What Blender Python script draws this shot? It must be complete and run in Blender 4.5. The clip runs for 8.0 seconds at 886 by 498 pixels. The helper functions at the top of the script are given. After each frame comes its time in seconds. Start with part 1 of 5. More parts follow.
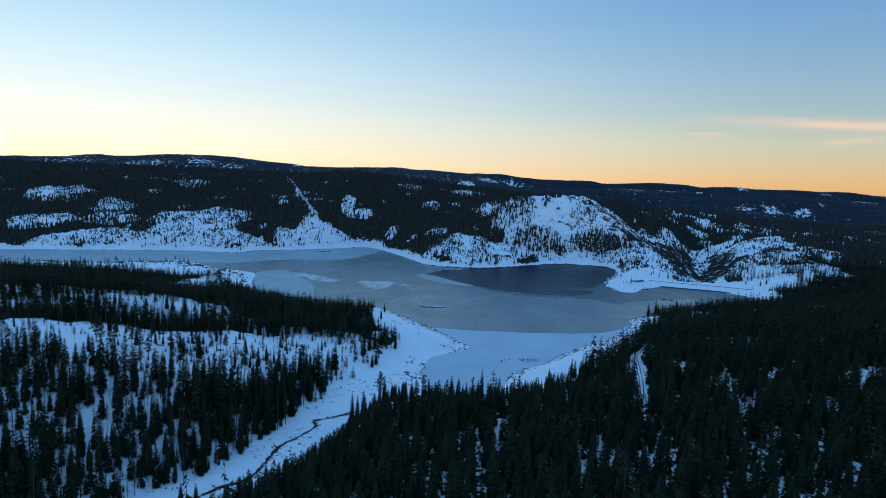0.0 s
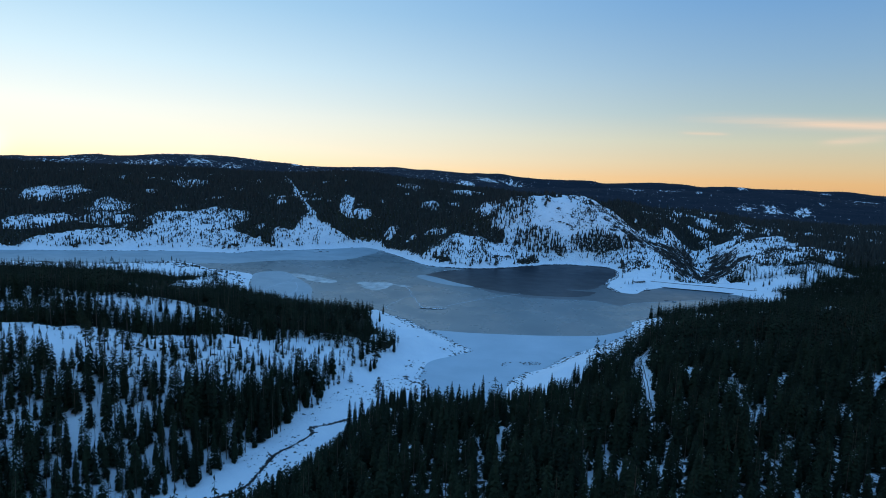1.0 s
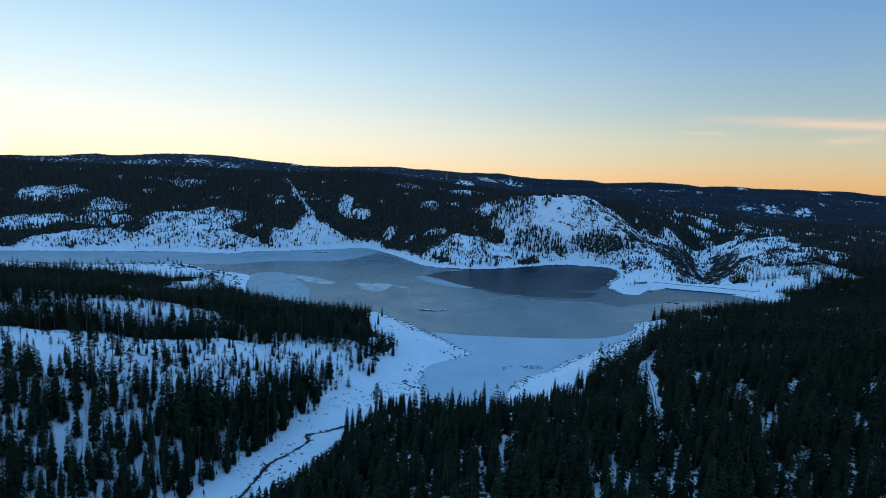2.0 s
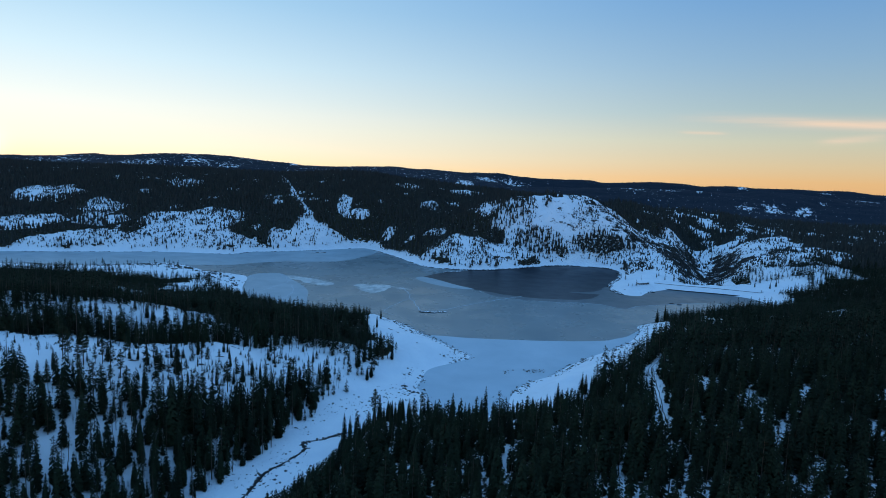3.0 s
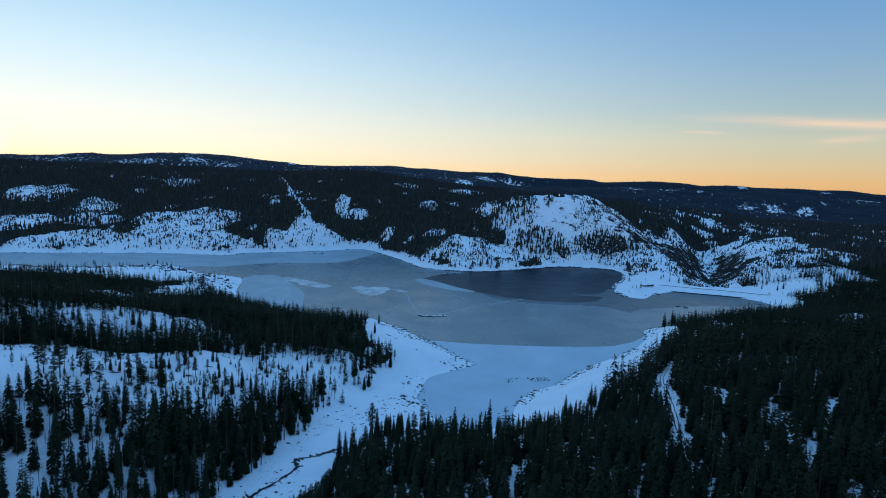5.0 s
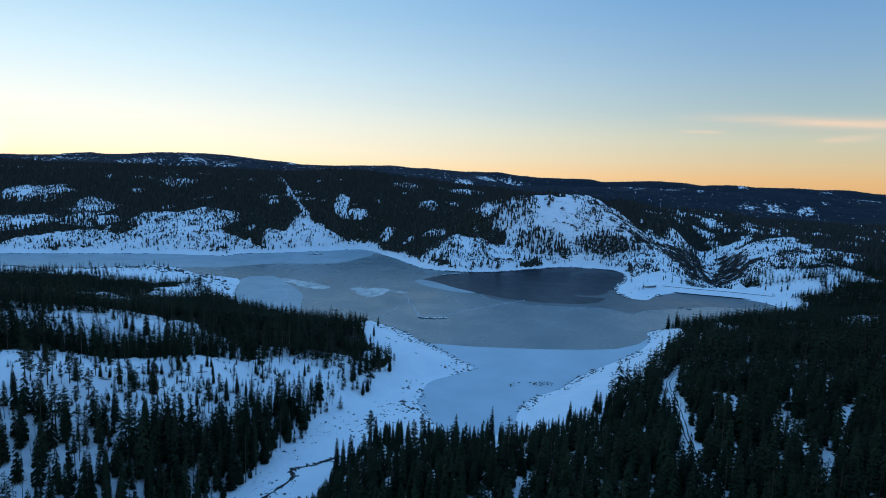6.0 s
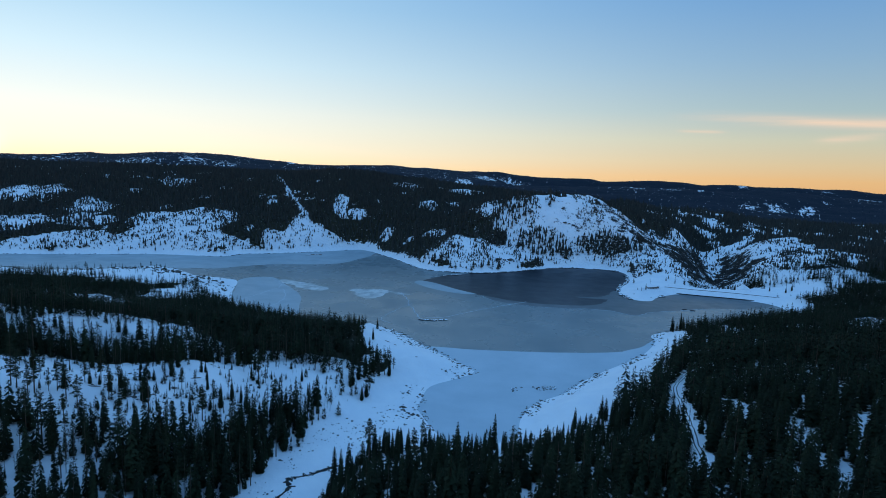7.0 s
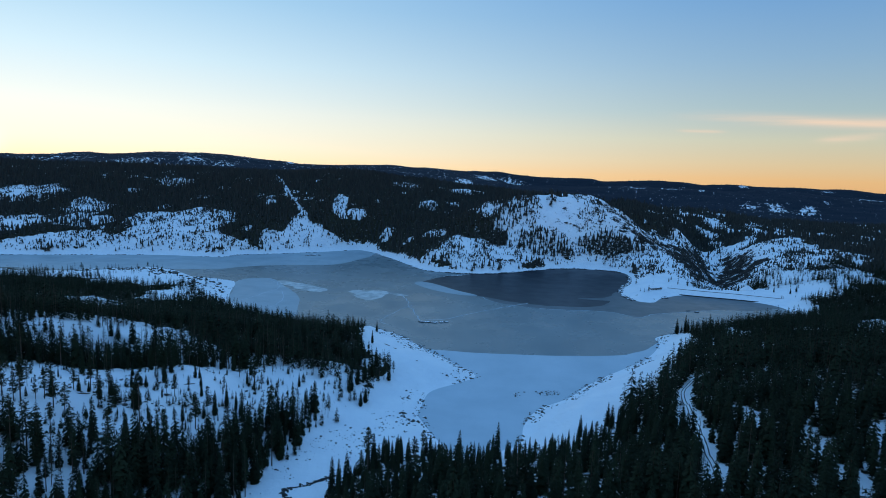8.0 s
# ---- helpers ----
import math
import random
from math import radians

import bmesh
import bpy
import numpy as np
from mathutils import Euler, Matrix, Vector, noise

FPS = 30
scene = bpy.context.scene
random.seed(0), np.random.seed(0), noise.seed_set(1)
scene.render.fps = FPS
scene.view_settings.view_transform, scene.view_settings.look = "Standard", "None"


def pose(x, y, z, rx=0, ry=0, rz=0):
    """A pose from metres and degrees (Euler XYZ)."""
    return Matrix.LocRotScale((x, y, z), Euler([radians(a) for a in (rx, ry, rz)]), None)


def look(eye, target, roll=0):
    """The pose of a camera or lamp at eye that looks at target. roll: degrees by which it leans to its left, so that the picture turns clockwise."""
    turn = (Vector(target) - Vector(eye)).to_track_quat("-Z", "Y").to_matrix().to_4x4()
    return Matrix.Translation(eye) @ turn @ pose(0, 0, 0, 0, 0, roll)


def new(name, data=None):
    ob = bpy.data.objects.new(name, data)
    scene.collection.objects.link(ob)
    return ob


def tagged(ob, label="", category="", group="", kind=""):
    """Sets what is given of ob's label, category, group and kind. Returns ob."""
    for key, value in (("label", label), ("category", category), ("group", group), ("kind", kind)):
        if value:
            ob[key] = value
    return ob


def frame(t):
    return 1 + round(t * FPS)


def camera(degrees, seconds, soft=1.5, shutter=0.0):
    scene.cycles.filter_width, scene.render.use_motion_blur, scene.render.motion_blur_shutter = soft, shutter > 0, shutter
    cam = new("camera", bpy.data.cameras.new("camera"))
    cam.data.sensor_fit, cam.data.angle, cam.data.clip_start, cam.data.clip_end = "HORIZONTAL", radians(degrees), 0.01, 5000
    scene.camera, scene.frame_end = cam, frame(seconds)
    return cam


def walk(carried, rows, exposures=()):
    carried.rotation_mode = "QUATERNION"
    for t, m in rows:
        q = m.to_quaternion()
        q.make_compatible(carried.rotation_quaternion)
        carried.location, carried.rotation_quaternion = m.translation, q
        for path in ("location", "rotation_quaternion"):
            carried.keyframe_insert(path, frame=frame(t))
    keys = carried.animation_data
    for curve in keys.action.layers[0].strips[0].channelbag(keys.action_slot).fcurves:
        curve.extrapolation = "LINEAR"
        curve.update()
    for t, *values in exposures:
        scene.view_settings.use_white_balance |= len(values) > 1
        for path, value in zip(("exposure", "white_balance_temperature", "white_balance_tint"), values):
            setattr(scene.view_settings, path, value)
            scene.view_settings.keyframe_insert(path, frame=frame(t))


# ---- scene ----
cam = camera(73.0, 8.0, soft=0.65)
# seconds, x, y, z, tilt, lean, turn: a drone flying level and almost straight ahead
PATH = [
    (0.0, -0.00, 0.00, 130.00, 83.333, -2.267, 0.000),
    (0.5, -0.17, 4.47, 130.06, 83.321, -2.263, -0.038),
    (1.0, -0.35, 8.95, 130.12, 83.308, -2.260, -0.074),
    (1.5, -0.54, 13.41, 130.18, 83.296, -2.256, -0.107),
    (2.2, -0.82, 19.67, 130.26, 83.278, -2.251, -0.152),
    (3.0, -1.17, 26.80, 130.35, 83.257, -2.245, -0.198),
    (3.5, -1.40, 31.26, 130.41, 83.244, -2.241, -0.224),
    (4.0, -1.64, 35.71, 130.46, 83.231, -2.237, -0.248),
    (4.5, -1.88, 40.17, 130.51, 83.217, -2.233, -0.270),
    (5.2, -2.25, 46.39, 130.57, 83.198, -2.228, -0.298),
    (6.0, -2.68, 53.50, 130.64, 83.176, -2.222, -0.326),
    (6.5, -2.97, 57.94, 130.68, 83.162, -2.218, -0.340),
    (7.0, -3.26, 62.38, 130.72, 83.147, -2.214, -0.353),
    (7.5, -3.57, 66.81, 130.76, 83.133, -2.211, -0.364),
    (8.0, -3.88, 71.25, 130.80, 83.118, -2.207, -0.373),
]
EXPOSURE = 0.0
walk(cam, [(t, pose(x, y, z, tilt, lean, turn)) for t, x, y, z, tilt, lean, turn in PATH], exposures=[(0.0, EXPOSURE), (8.0, EXPOSURE)])

# ---- light: the sun on the western ridge, a clear evening sky ----
SUN_AZ, SUN_EL = radians(-37.0), radians(1.3)
world = bpy.data.worlds.new("evening_sky")
scene.world = world
world.use_nodes = True
wn, wl = world.node_tree.nodes, world.node_tree.links
wn.clear()


def w_math(op, a, b=0.0, clamp=False):
    nd = wn.new("ShaderNodeMath")
    nd.operation, nd.use_clamp = op, clamp
    for sock, val in zip(nd.inputs, (a, b)):
        if isinstance(val, (int, float)):
            sock.default_value = val
        else:
            wl.new(val, sock)
    return nd.outputs[0]


def w_ramp(fac, stops):
    nd = wn.new("ShaderNodeValToRGB")
    el = nd.color_ramp.elements
    for i, (p, c) in enumerate(stops):
        e = el[i] if i < 2 else el.new(p)
        e.position, e.color = p, (*c, 1)
    wl.new(fac, nd.inputs[0])
    return nd.outputs[0]


def w_mix(fac, a, b, kind="MIX"):
    nd = wn.new("ShaderNodeMix")
    nd.data_type, nd.blend_type, nd.clamp_factor = "RGBA", kind, True
    for sock, val in ((nd.inputs[0], fac), (nd.inputs[6], a), (nd.inputs[7], b)):
        if isinstance(val, tuple):
            sock.default_value = (*val, 1)
        elif isinstance(val, float):
            sock.default_value = val
        else:
            wl.new(val, sock)
    return nd.outputs[2]


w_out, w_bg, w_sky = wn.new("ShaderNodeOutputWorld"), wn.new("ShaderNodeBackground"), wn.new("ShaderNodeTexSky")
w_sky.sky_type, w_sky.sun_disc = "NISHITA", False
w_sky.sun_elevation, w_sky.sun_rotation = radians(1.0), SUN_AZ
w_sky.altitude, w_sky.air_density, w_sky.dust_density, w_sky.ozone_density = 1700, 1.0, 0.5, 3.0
w_tc, w_xyz = wn.new("ShaderNodeTexCoord"), wn.new("ShaderNodeSeparateXYZ")
wl.new(w_tc.outputs["Generated"], w_xyz.inputs[0])
wx, wy, wz = w_xyz.outputs
# height over the horizon, spread so that the low sky has room: 0 at the horizon, 1 overhead
up = w_math("POWER", w_math("MAXIMUM", wz, 0.0), 0.5)
away = w_ramp(up, [(0.0, (0.76, 0.43, 0.19)), (1.0, (0.16, 0.43, 0.89)), (0.12, (0.78, 0.485, 0.225)), (0.19, (0.70, 0.545, 0.325)), (0.265, (0.58, 0.58, 0.44)),
                   (0.335, (0.38, 0.51, 0.54)), (0.43, (0.25, 0.425, 0.61)), (0.52, (0.155, 0.345, 0.63)), (0.62, (0.145, 0.36, 0.72))])
toward = w_ramp(up, [(0.0, (1.25, 0.92, 0.50)), (1.0, (0.16, 0.43, 0.89)), (0.10, (1.22, 0.98, 0.62)), (0.19, (1.10, 1.02, 0.80)), (0.30, (0.95, 0.99, 0.92)),
                     (0.40, (0.68, 0.88, 0.98)), (0.50, (0.42, 0.68, 0.90)), (0.60, (0.28, 0.54, 0.85))])
flat = w_math("MAXIMUM", w_math("POWER", w_math("SUBTRACT", 1.0, w_math("MULTIPLY", wz, wz)), 0.5), 0.05)
facing = w_math("DIVIDE", w_math("ADD", w_math("MULTIPLY", wx, math.sin(SUN_AZ)), w_math("MULTIPLY", wy, math.cos(SUN_AZ))), flat)
side = w_math("POWER", w_math("MAXIMUM", w_math("MULTIPLY", w_math("SUBTRACT", facing, 0.25), 1.333), 0.0), 1.9, True)
sky_col = w_mix(side, away, toward)
# the bright patch of sky where the sun goes down
near_sun = w_math("ADD", w_math("ADD", w_math("MULTIPLY", wx, math.sin(SUN_AZ) * math.cos(SUN_EL)), w_math("MULTIPLY", wy, math.cos(SUN_AZ) * math.cos(SUN_EL))), w_math("MULTIPLY", wz, math.sin(SUN_EL)))
glow = w_math("EXPONENT", w_math("MULTIPLY", w_math("SUBTRACT", 1.0, near_sun), -5000.0))
sky_col = w_mix(1.0, sky_col, w_mix(glow, (0.0, 0.0, 0.0), (0.5, 0.42, 0.24)), "ADD")
# thin evening cirrus low in the north
w_map, w_noise = wn.new("ShaderNodeMapping"), wn.new("ShaderNodeTexNoise")
w_map.inputs["Scale"].default_value = (2.5, 2.5, 34.0)
w_map.inputs["Rotation"].default_value = (0.0, radians(4.0), 0.0)
wl.new(w_tc.outputs["Generated"], w_map.inputs["Vector"])
wl.new(w_map.outputs[0], w_noise.inputs["Vector"])
w_noise.inputs["Scale"].default_value, w_noise.inputs["Detail"].default_value = 1.6, 5.0
azim = w_math("ARCTAN2", wx, wy)


def cirrus(az, el, wide, high, slant):
    du = w_math("DIVIDE", w_math("SUBTRACT", azim, radians(az)), radians(wide))
    dv = w_math("DIVIDE", w_math("SUBTRACT", w_math("SUBTRACT", wz, math.sin(radians(el))), w_math("MULTIPLY", du, -radians(slant))), math.sin(radians(high)))
    return w_math("EXPONENT", w_math("MULTIPLY", w_math("ADD", w_math("POWER", w_math("ABSOLUTE", du), 4.0), w_math("MULTIPLY", dv, dv)), -1.0))


veil = w_math("MAXIMUM", cirrus(31.5, 5.55, 9.0, 0.42, 0.5), w_math("MULTIPLY", w_math("MAXIMUM", cirrus(23.2, 4.78, 1.7, 0.13, 0.04), cirrus(34.2, 4.25, 2.2, 0.3, -0.25)), 0.7))
veil = w_math("MULTIPLY", veil, w_math("MULTIPLY", w_math("SUBTRACT", w_noise.outputs["Fac"], 0.30), 3.0, True), True)
sky_col = w_mix(w_math("MULTIPLY", veil, 1.0), sky_col, (0.86, 0.66, 0.50))
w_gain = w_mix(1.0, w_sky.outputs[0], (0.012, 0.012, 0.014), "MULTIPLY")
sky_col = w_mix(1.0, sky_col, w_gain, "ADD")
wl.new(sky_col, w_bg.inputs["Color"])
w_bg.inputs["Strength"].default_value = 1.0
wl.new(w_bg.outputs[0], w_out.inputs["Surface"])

sun = new("sun", bpy.data.lights.new("sun", "SUN"))
sun.data.energy, sun.data.angle, sun.data.color = 2.0, radians(0.5), (1.0, 0.72, 0.45)
sun.matrix_world = look((0, 0, 0), (-math.sin(SUN_AZ) * math.cos(SUN_EL), -math.cos(SUN_AZ) * math.cos(SUN_EL), -math.sin(SUN_EL)))


# ---- materials ----
def material(name):
    m = bpy.data.materials.new(name)
    m.use_nodes = True
    nt = m.node_tree
    return m, nt.nodes, nt.links, nt.nodes["Principled BSDF"]


def noise_node(n, l, scale, detail=4.0, rough=0.55, coord="Object"):
    tc, no = n.new("ShaderNodeTexCoord"), n.new("ShaderNodeTexNoise")
    no.inputs["Scale"].default_value, no.inputs["Detail"].default_value, no.inputs["Roughness"].default_value = scale, detail, rough
    if coord in tc.outputs:
        l.new(tc.outputs[coord], no.inputs["Vector"])
    else:
        at = n.new("ShaderNodeAttribute")
        at.attribute_name = coord
        l.new(at.outputs["Vector"], no.inputs["Vector"])
    return no.outputs["Fac"]


def ramp(n, l, fac, stops):
    r = n.new("ShaderNodeValToRGB")
    el = r.color_ramp.elements
    el[0].position, el[0].color = stops[0][0], (*stops[0][1], 1)
    el[1].position, el[1].color = stops[-1][0], (*stops[-1][1], 1)
    for p, c in stops[1:-1]:
        el.new(p).color = (*c, 1)
    l.new(fac, r.inputs["Fac"])
    return r.outputs["Color"]


def blend(n, l, fac, a, b):
    mx = n.new("ShaderNodeMix")
    mx.data_type = "RGBA"
    for sock, val in ((mx.inputs[0], fac), (mx.inputs[6], a), (mx.inputs[7], b)):
        if isinstance(val, (tuple, float)):
            sock.default_value = (*val, 1) if isinstance(val, tuple) else val
        else:
            l.new(val, sock)
    return mx.outputs[2]


def calc(n, l, op, a, b, clamp=False):
    mt = n.new("ShaderNodeMath")
    mt.operation, mt.use_clamp = op, clamp
    for sock, val in ((mt.inputs[0], a), (mt.inputs[1], b)):
        if isinstance(val, (int, float)):
            sock.default_value = val
        else:
            l.new(val, sock)
    return mt.outputs[0]


def bump(n, l, height, strength, distance, bsdf):
    b = n.new("ShaderNodeBump")
    b.inputs["Strength"].default_value, b.inputs["Distance"].default_value = strength, distance
    l.new(height, b.inputs["Height"])
    l.new(b.outputs["Normal"], bsdf.inputs["Normal"])


def simple(name, stops, scale, rough, relief=0.4, dist=0.1, coord="Object"):
    m, n, l, b = material(name)
    no = noise_node(n, l, scale, coord=coord)
    l.new(ramp(n, l, no, stops), b.inputs["Base Color"])
    b.inputs["Roughness"].default_value = rough
    bump(n, l, noise_node(n, l, scale * 3, coord=coord), relief, dist, b)
    return m


def make_ground():
    """Snow, bare granite where the rock attribute is high, needles and brush under the woods darkened for canopy shade.
    """
    m, n, l, b = material("snowy_ground")
    snow = ramp(n, l, noise_node(n, l, 0.05, 5), [(0.3, (0.82, 0.845, 0.885)), (0.7, (0.91, 0.92, 0.935))])
    rock_at, wood_at = n.new("ShaderNodeAttribute"), n.new("ShaderNodeAttribute")
    rock_at.attribute_name, wood_at.attribute_name = "rock", "wood"
    stone = ramp(n, l, noise_node(n, l, 0.35, 6), [(0.3, (0.008, 0.0078, 0.0075)), (0.55, (0.02, 0.018, 0.017)), (0.8, (0.1, 0.085, 0.072))])
    patch = calc(n, l, "ADD", noise_node(n, l, 0.06, 10, 0.76), rock_at.outputs["Fac"])
    rock_fac = ramp(n, l, patch, [(0.80, (0, 0, 0)), (0.84, (1, 1, 1))])
    # needles and brush, with the canopy's shade put into their colour
    shaded_floor = ramp(n, l, noise_node(n, l, 0.6, 5), [(0.35, (0.025, 0.028, 0.018)), (0.7, (0.06, 0.05, 0.035))])
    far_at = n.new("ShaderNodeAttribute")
    far_at.attribute_name = "hazed"
    # distance haze painted into the far woods' ground colour
    shaded_floor = blend(n, l, far_at.outputs["Fac"], shaded_floor, (0.018, 0.025, 0.036))
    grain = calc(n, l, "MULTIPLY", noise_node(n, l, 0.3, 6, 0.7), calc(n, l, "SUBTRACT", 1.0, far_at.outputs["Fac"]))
    fleck = calc(n, l, "MULTIPLY", calc(n, l, "SUBTRACT", calc(n, l, "MULTIPLY", noise_node(n, l, 0.06, 8, 0.8, coord="view_polar"), 2.4), 0.7), far_at.outputs["Fac"])
    tufts = calc(n, l, "ADD", calc(n, l, "ADD", grain, fleck), wood_at.outputs["Fac"])
    wood_fac = ramp(n, l, tufts, [(0.98, (0, 0, 0)), (1.08, (1, 1, 1))])
    col = blend(n, l, wood_fac, snow, shaded_floor)
    col = blend(n, l, rock_fac, col, stone)
    l.new(col, b.inputs["Base Color"])
    b.inputs["Roughness"].default_value = 0.75
    dull = calc(n, l, "ADD", calc(n, l, "MULTIPLY", wood_fac, 0.23), calc(n, l, "MULTIPLY", rock_fac, 0.19))
    l.new(calc(n, l, "SUBTRACT", 0.25, dull, True), b.inputs["Specular IOR Level"])
    bump(n, l, noise_node(n, l, 0.25, 8, 0.6), 0.8, 1.5, b)
    return m


def make_ice(name, stops, rough_stops, scale, relief=0.05):
    m, n, l, b = material(name)
    no = noise_node(n, l, scale, 6, 0.6)
    l.new(ramp(n, l, no, stops), b.inputs["Base Color"])
    r = ramp(n, l, noise_node(n, l, scale * 2.3, 5), rough_stops)
    l.new(r, b.inputs["Roughness"])
    b.inputs["IOR"].default_value = 1.31
    bump(n, l, noise_node(n, l, 0.4, 5), relief, 0.2, b)
    return m


def make_leaf(name, dark, light, scale=0.25):
    """Needles: each tree has a tint of its own, and each bough a little."""
    m, n, l, b = material(name)
    info, oi, tint = n.new("ShaderNodeNewGeometry"), n.new("ShaderNodeObjectInfo"), n.new("ShaderNodeAttribute")
    tint.attribute_name = "tint"
    own = calc(n, l, "FRACT", calc(n, l, "ADD", tint.outputs["Fac"], oi.outputs["Random"]), 0.0)
    own = calc(n, l, "ADD", calc(n, l, "MULTIPLY", own, 0.7), calc(n, l, "MULTIPLY", info.outputs["Random Per Island"], 0.3))
    c1 = blend(n, l, own, dark, light)
    c2 = blend(n, l, calc(n, l, "MULTIPLY", noise_node(n, l, scale, 3), 0.6), c1, tuple(0.5 * (a + c) / 2 for a, c in zip(dark, light)))
    l.new(c2, b.inputs["Base Color"])
    b.inputs["Roughness"].default_value = 0.9
    b.inputs["Specular IOR Level"].default_value = 0.08
    return m


M_GROUND = make_ground()
M_ICE = make_ice("grey_lake_ice", [(0.3, (0.112, 0.156, 0.172)), (0.7, (0.168, 0.216, 0.23))], [(0.3, (0.22,) * 3), (0.7, (0.35,) * 3)], 0.012)
M_PALE_ICE = make_ice("pale_ice", [(0.3, (0.27, 0.34, 0.375)), (0.7, (0.38, 0.455, 0.49))], [(0.3, (0.35,) * 3), (0.7, (0.5,) * 3)], 0.03)
M_WATER = make_ice("dark_water", [(0.3, (0.010, 0.018, 0.028)), (0.7, (0.016, 0.026, 0.038))], [(0.3, (0.3,) * 3), (0.7, (0.4,) * 3)], 0.02, 0.1)
M_WATER.node_tree.nodes["Principled BSDF"].inputs["Specular IOR Level"].default_value = 0.22
M_THIN_ICE = make_ice("thin_grey_ice", [(0.3, (0.052, 0.076, 0.09)), (0.7, (0.078, 0.105, 0.12))], [(0.3, (0.3,) * 3), (0.7, (0.4,) * 3)], 0.03, 0.06)
M_SNOW_ICE = make_ice("snow_crust", [(0.3, (0.44, 0.52, 0.57)), (0.7, (0.54, 0.61, 0.66))], [(0.3, (0.6,) * 3), (0.7, (0.75,) * 3)], 0.03, 0.25)
M_WHITE_ICE = make_ice("white_ice_and_glare", [(0.38, (0.26, 0.3, 0.31)), (0.58, (0.64, 0.66, 0.65))], [(0.3, (0.28,) * 3), (0.7, (0.45,) * 3)], 0.09)
M_SNOW = simple("clean_snow", [(0.3, (0.82, 0.845, 0.885)), (0.7, (0.91, 0.92, 0.935))], 0.3, 0.75)
M_STONE = simple("granite", [(0.3, (0.028, 0.027, 0.026)), (0.7, (0.12, 0.11, 0.1))], 0.6, 0.85, 0.6, 0.2)
M_BARK = simple("bark", [(0.3, (0.045, 0.03, 0.02)), (0.7, (0.13, 0.085, 0.06))], 2.0, 0.9, 0.6, 0.05)
M_FIR = make_leaf("fir_needles", (0.010, 0.015, 0.010), (0.036, 0.048, 0.024))
# fir needles made paler in base colour to stand in for haze across the lake
M_HAZE_PALED_FIR = make_leaf("haze_paled_fir", (0.04, 0.042, 0.038), (0.075, 0.076, 0.068), 0.05)
# haze of the far ridges put into the needles as a blue-grey tint
M_HAZE_BLUE_FIR = make_leaf("haze_blue_fir", (0.028, 0.039, 0.058), (0.044, 0.058, 0.082), 0.01)
M_PINE = make_leaf("pine_needles", (0.014, 0.02, 0.011), (0.052, 0.062, 0.032))
M_ASPHALT = simple("wet_asphalt", [(0.3, (0.03, 0.03, 0.033)), (0.7, (0.06, 0.06, 0.06))], 0.8, 0.55, 0.2, 0.02)
M_WET_STONE = simple("wet_stone", [(0.3, (0.01, 0.01, 0.01)), (0.7, (0.04, 0.037, 0.034))], 1.2, 0.85, 0.6, 0.2)
M_CONCRETE = simple("weathered_concrete", [(0.3, (0.2, 0.2, 0.2)), (0.7, (0.33, 0.32, 0.31))], 1.0, 0.85, 0.3, 0.03)
M_STREAM = simple("stream_water", [(0.3, (0.006, 0.008, 0.01)), (0.7, (0.014, 0.016, 0.02))], 0.5, 0.4, 0.5, 0.05)
M_STREAM.node_tree.nodes["Principled BSDF"].inputs["Specular IOR Level"].default_value = 0.1


# ---- the lie of the land ----
def spread(pts, n=8, closed=True):
    """A smooth line through a few corners."""
    p = np.array(pts, float)
    k = len(p)
    out = []
    for i in range(k if closed else k - 1):
        a, b, c, d = [p[j % k] if closed else p[min(max(j, 0), k - 1)] for j in (i - 1, i, i + 1, i + 2)]
        for s in np.arange(n) / n:
            out.append(0.5 * (2 * b + (c - a) * s + (2 * a - 5 * b + 4 * c - d) * s * s + (3 * b - a - 3 * c + d) * s ** 3))
    if not closed:
        out.append(p[-1])
    return np.array(out)


def line_distance(x, y, line, closed):
    """How far each place lies from a line."""
    best = np.full(x.shape, 1e9)
    k = len(line)
    for i in range(k if closed else k - 1):
        a, b = line[i], line[(i + 1) % k]
        ab = b - a
        s = np.clip(((x - a[0]) * ab[0] + (y - a[1]) * ab[1]) / max(ab @ ab, 1e-9), 0, 1)
        best = np.minimum(best, np.hypot(x - a[0] - s * ab[0], y - a[1] - s * ab[1]))
    return best


def inside(x, y, poly):
    hit = np.zeros(x.shape, bool)
    k = len(poly)
    for i in range(k):
        (x1, y1), (x2, y2) = poly[i], poly[(i + 1) % k]
        if y1 != y2:
            hit ^= ((y1 > y) != (y2 > y)) & (x < (x2 - x1) * (y - y1) / (y2 - y1) + x1)
    return hit


def lattice(i, j, seed):
    h = np.sin(i * 127.1 + j * 311.7 + seed * 74.7) * 43758.5453
    return h - np.floor(h)


def value_noise(x, y, size, seed=0.0, octaves=4):
    """Smooth noise about 0, from -1 to 1, its largest swells that many metres wide."""
    total, amp, norm = np.zeros(np.shape(x)), 1.0, 0.0
    for o in range(octaves):
        u, v = np.asarray(x) / size, np.asarray(y) / size
        i, j = np.floor(u), np.floor(v)
        fu, fv = u - i, v - j
        fu, fv = fu * fu * (3 - 2 * fu), fv * fv * (3 - 2 * fv)
        s = seed + o * 13.0
        a = lattice(i, j, s) * (1 - fu) + lattice(i + 1, j, s) * fu
        b = lattice(i, j + 1, s) * (1 - fu) + lattice(i + 1, j + 1, s) * fu
        total += amp * ((a * (1 - fv) + b * fv) * 2 - 1)
        norm += amp
        amp, size = amp * 0.5, size * 0.47
    return total / norm


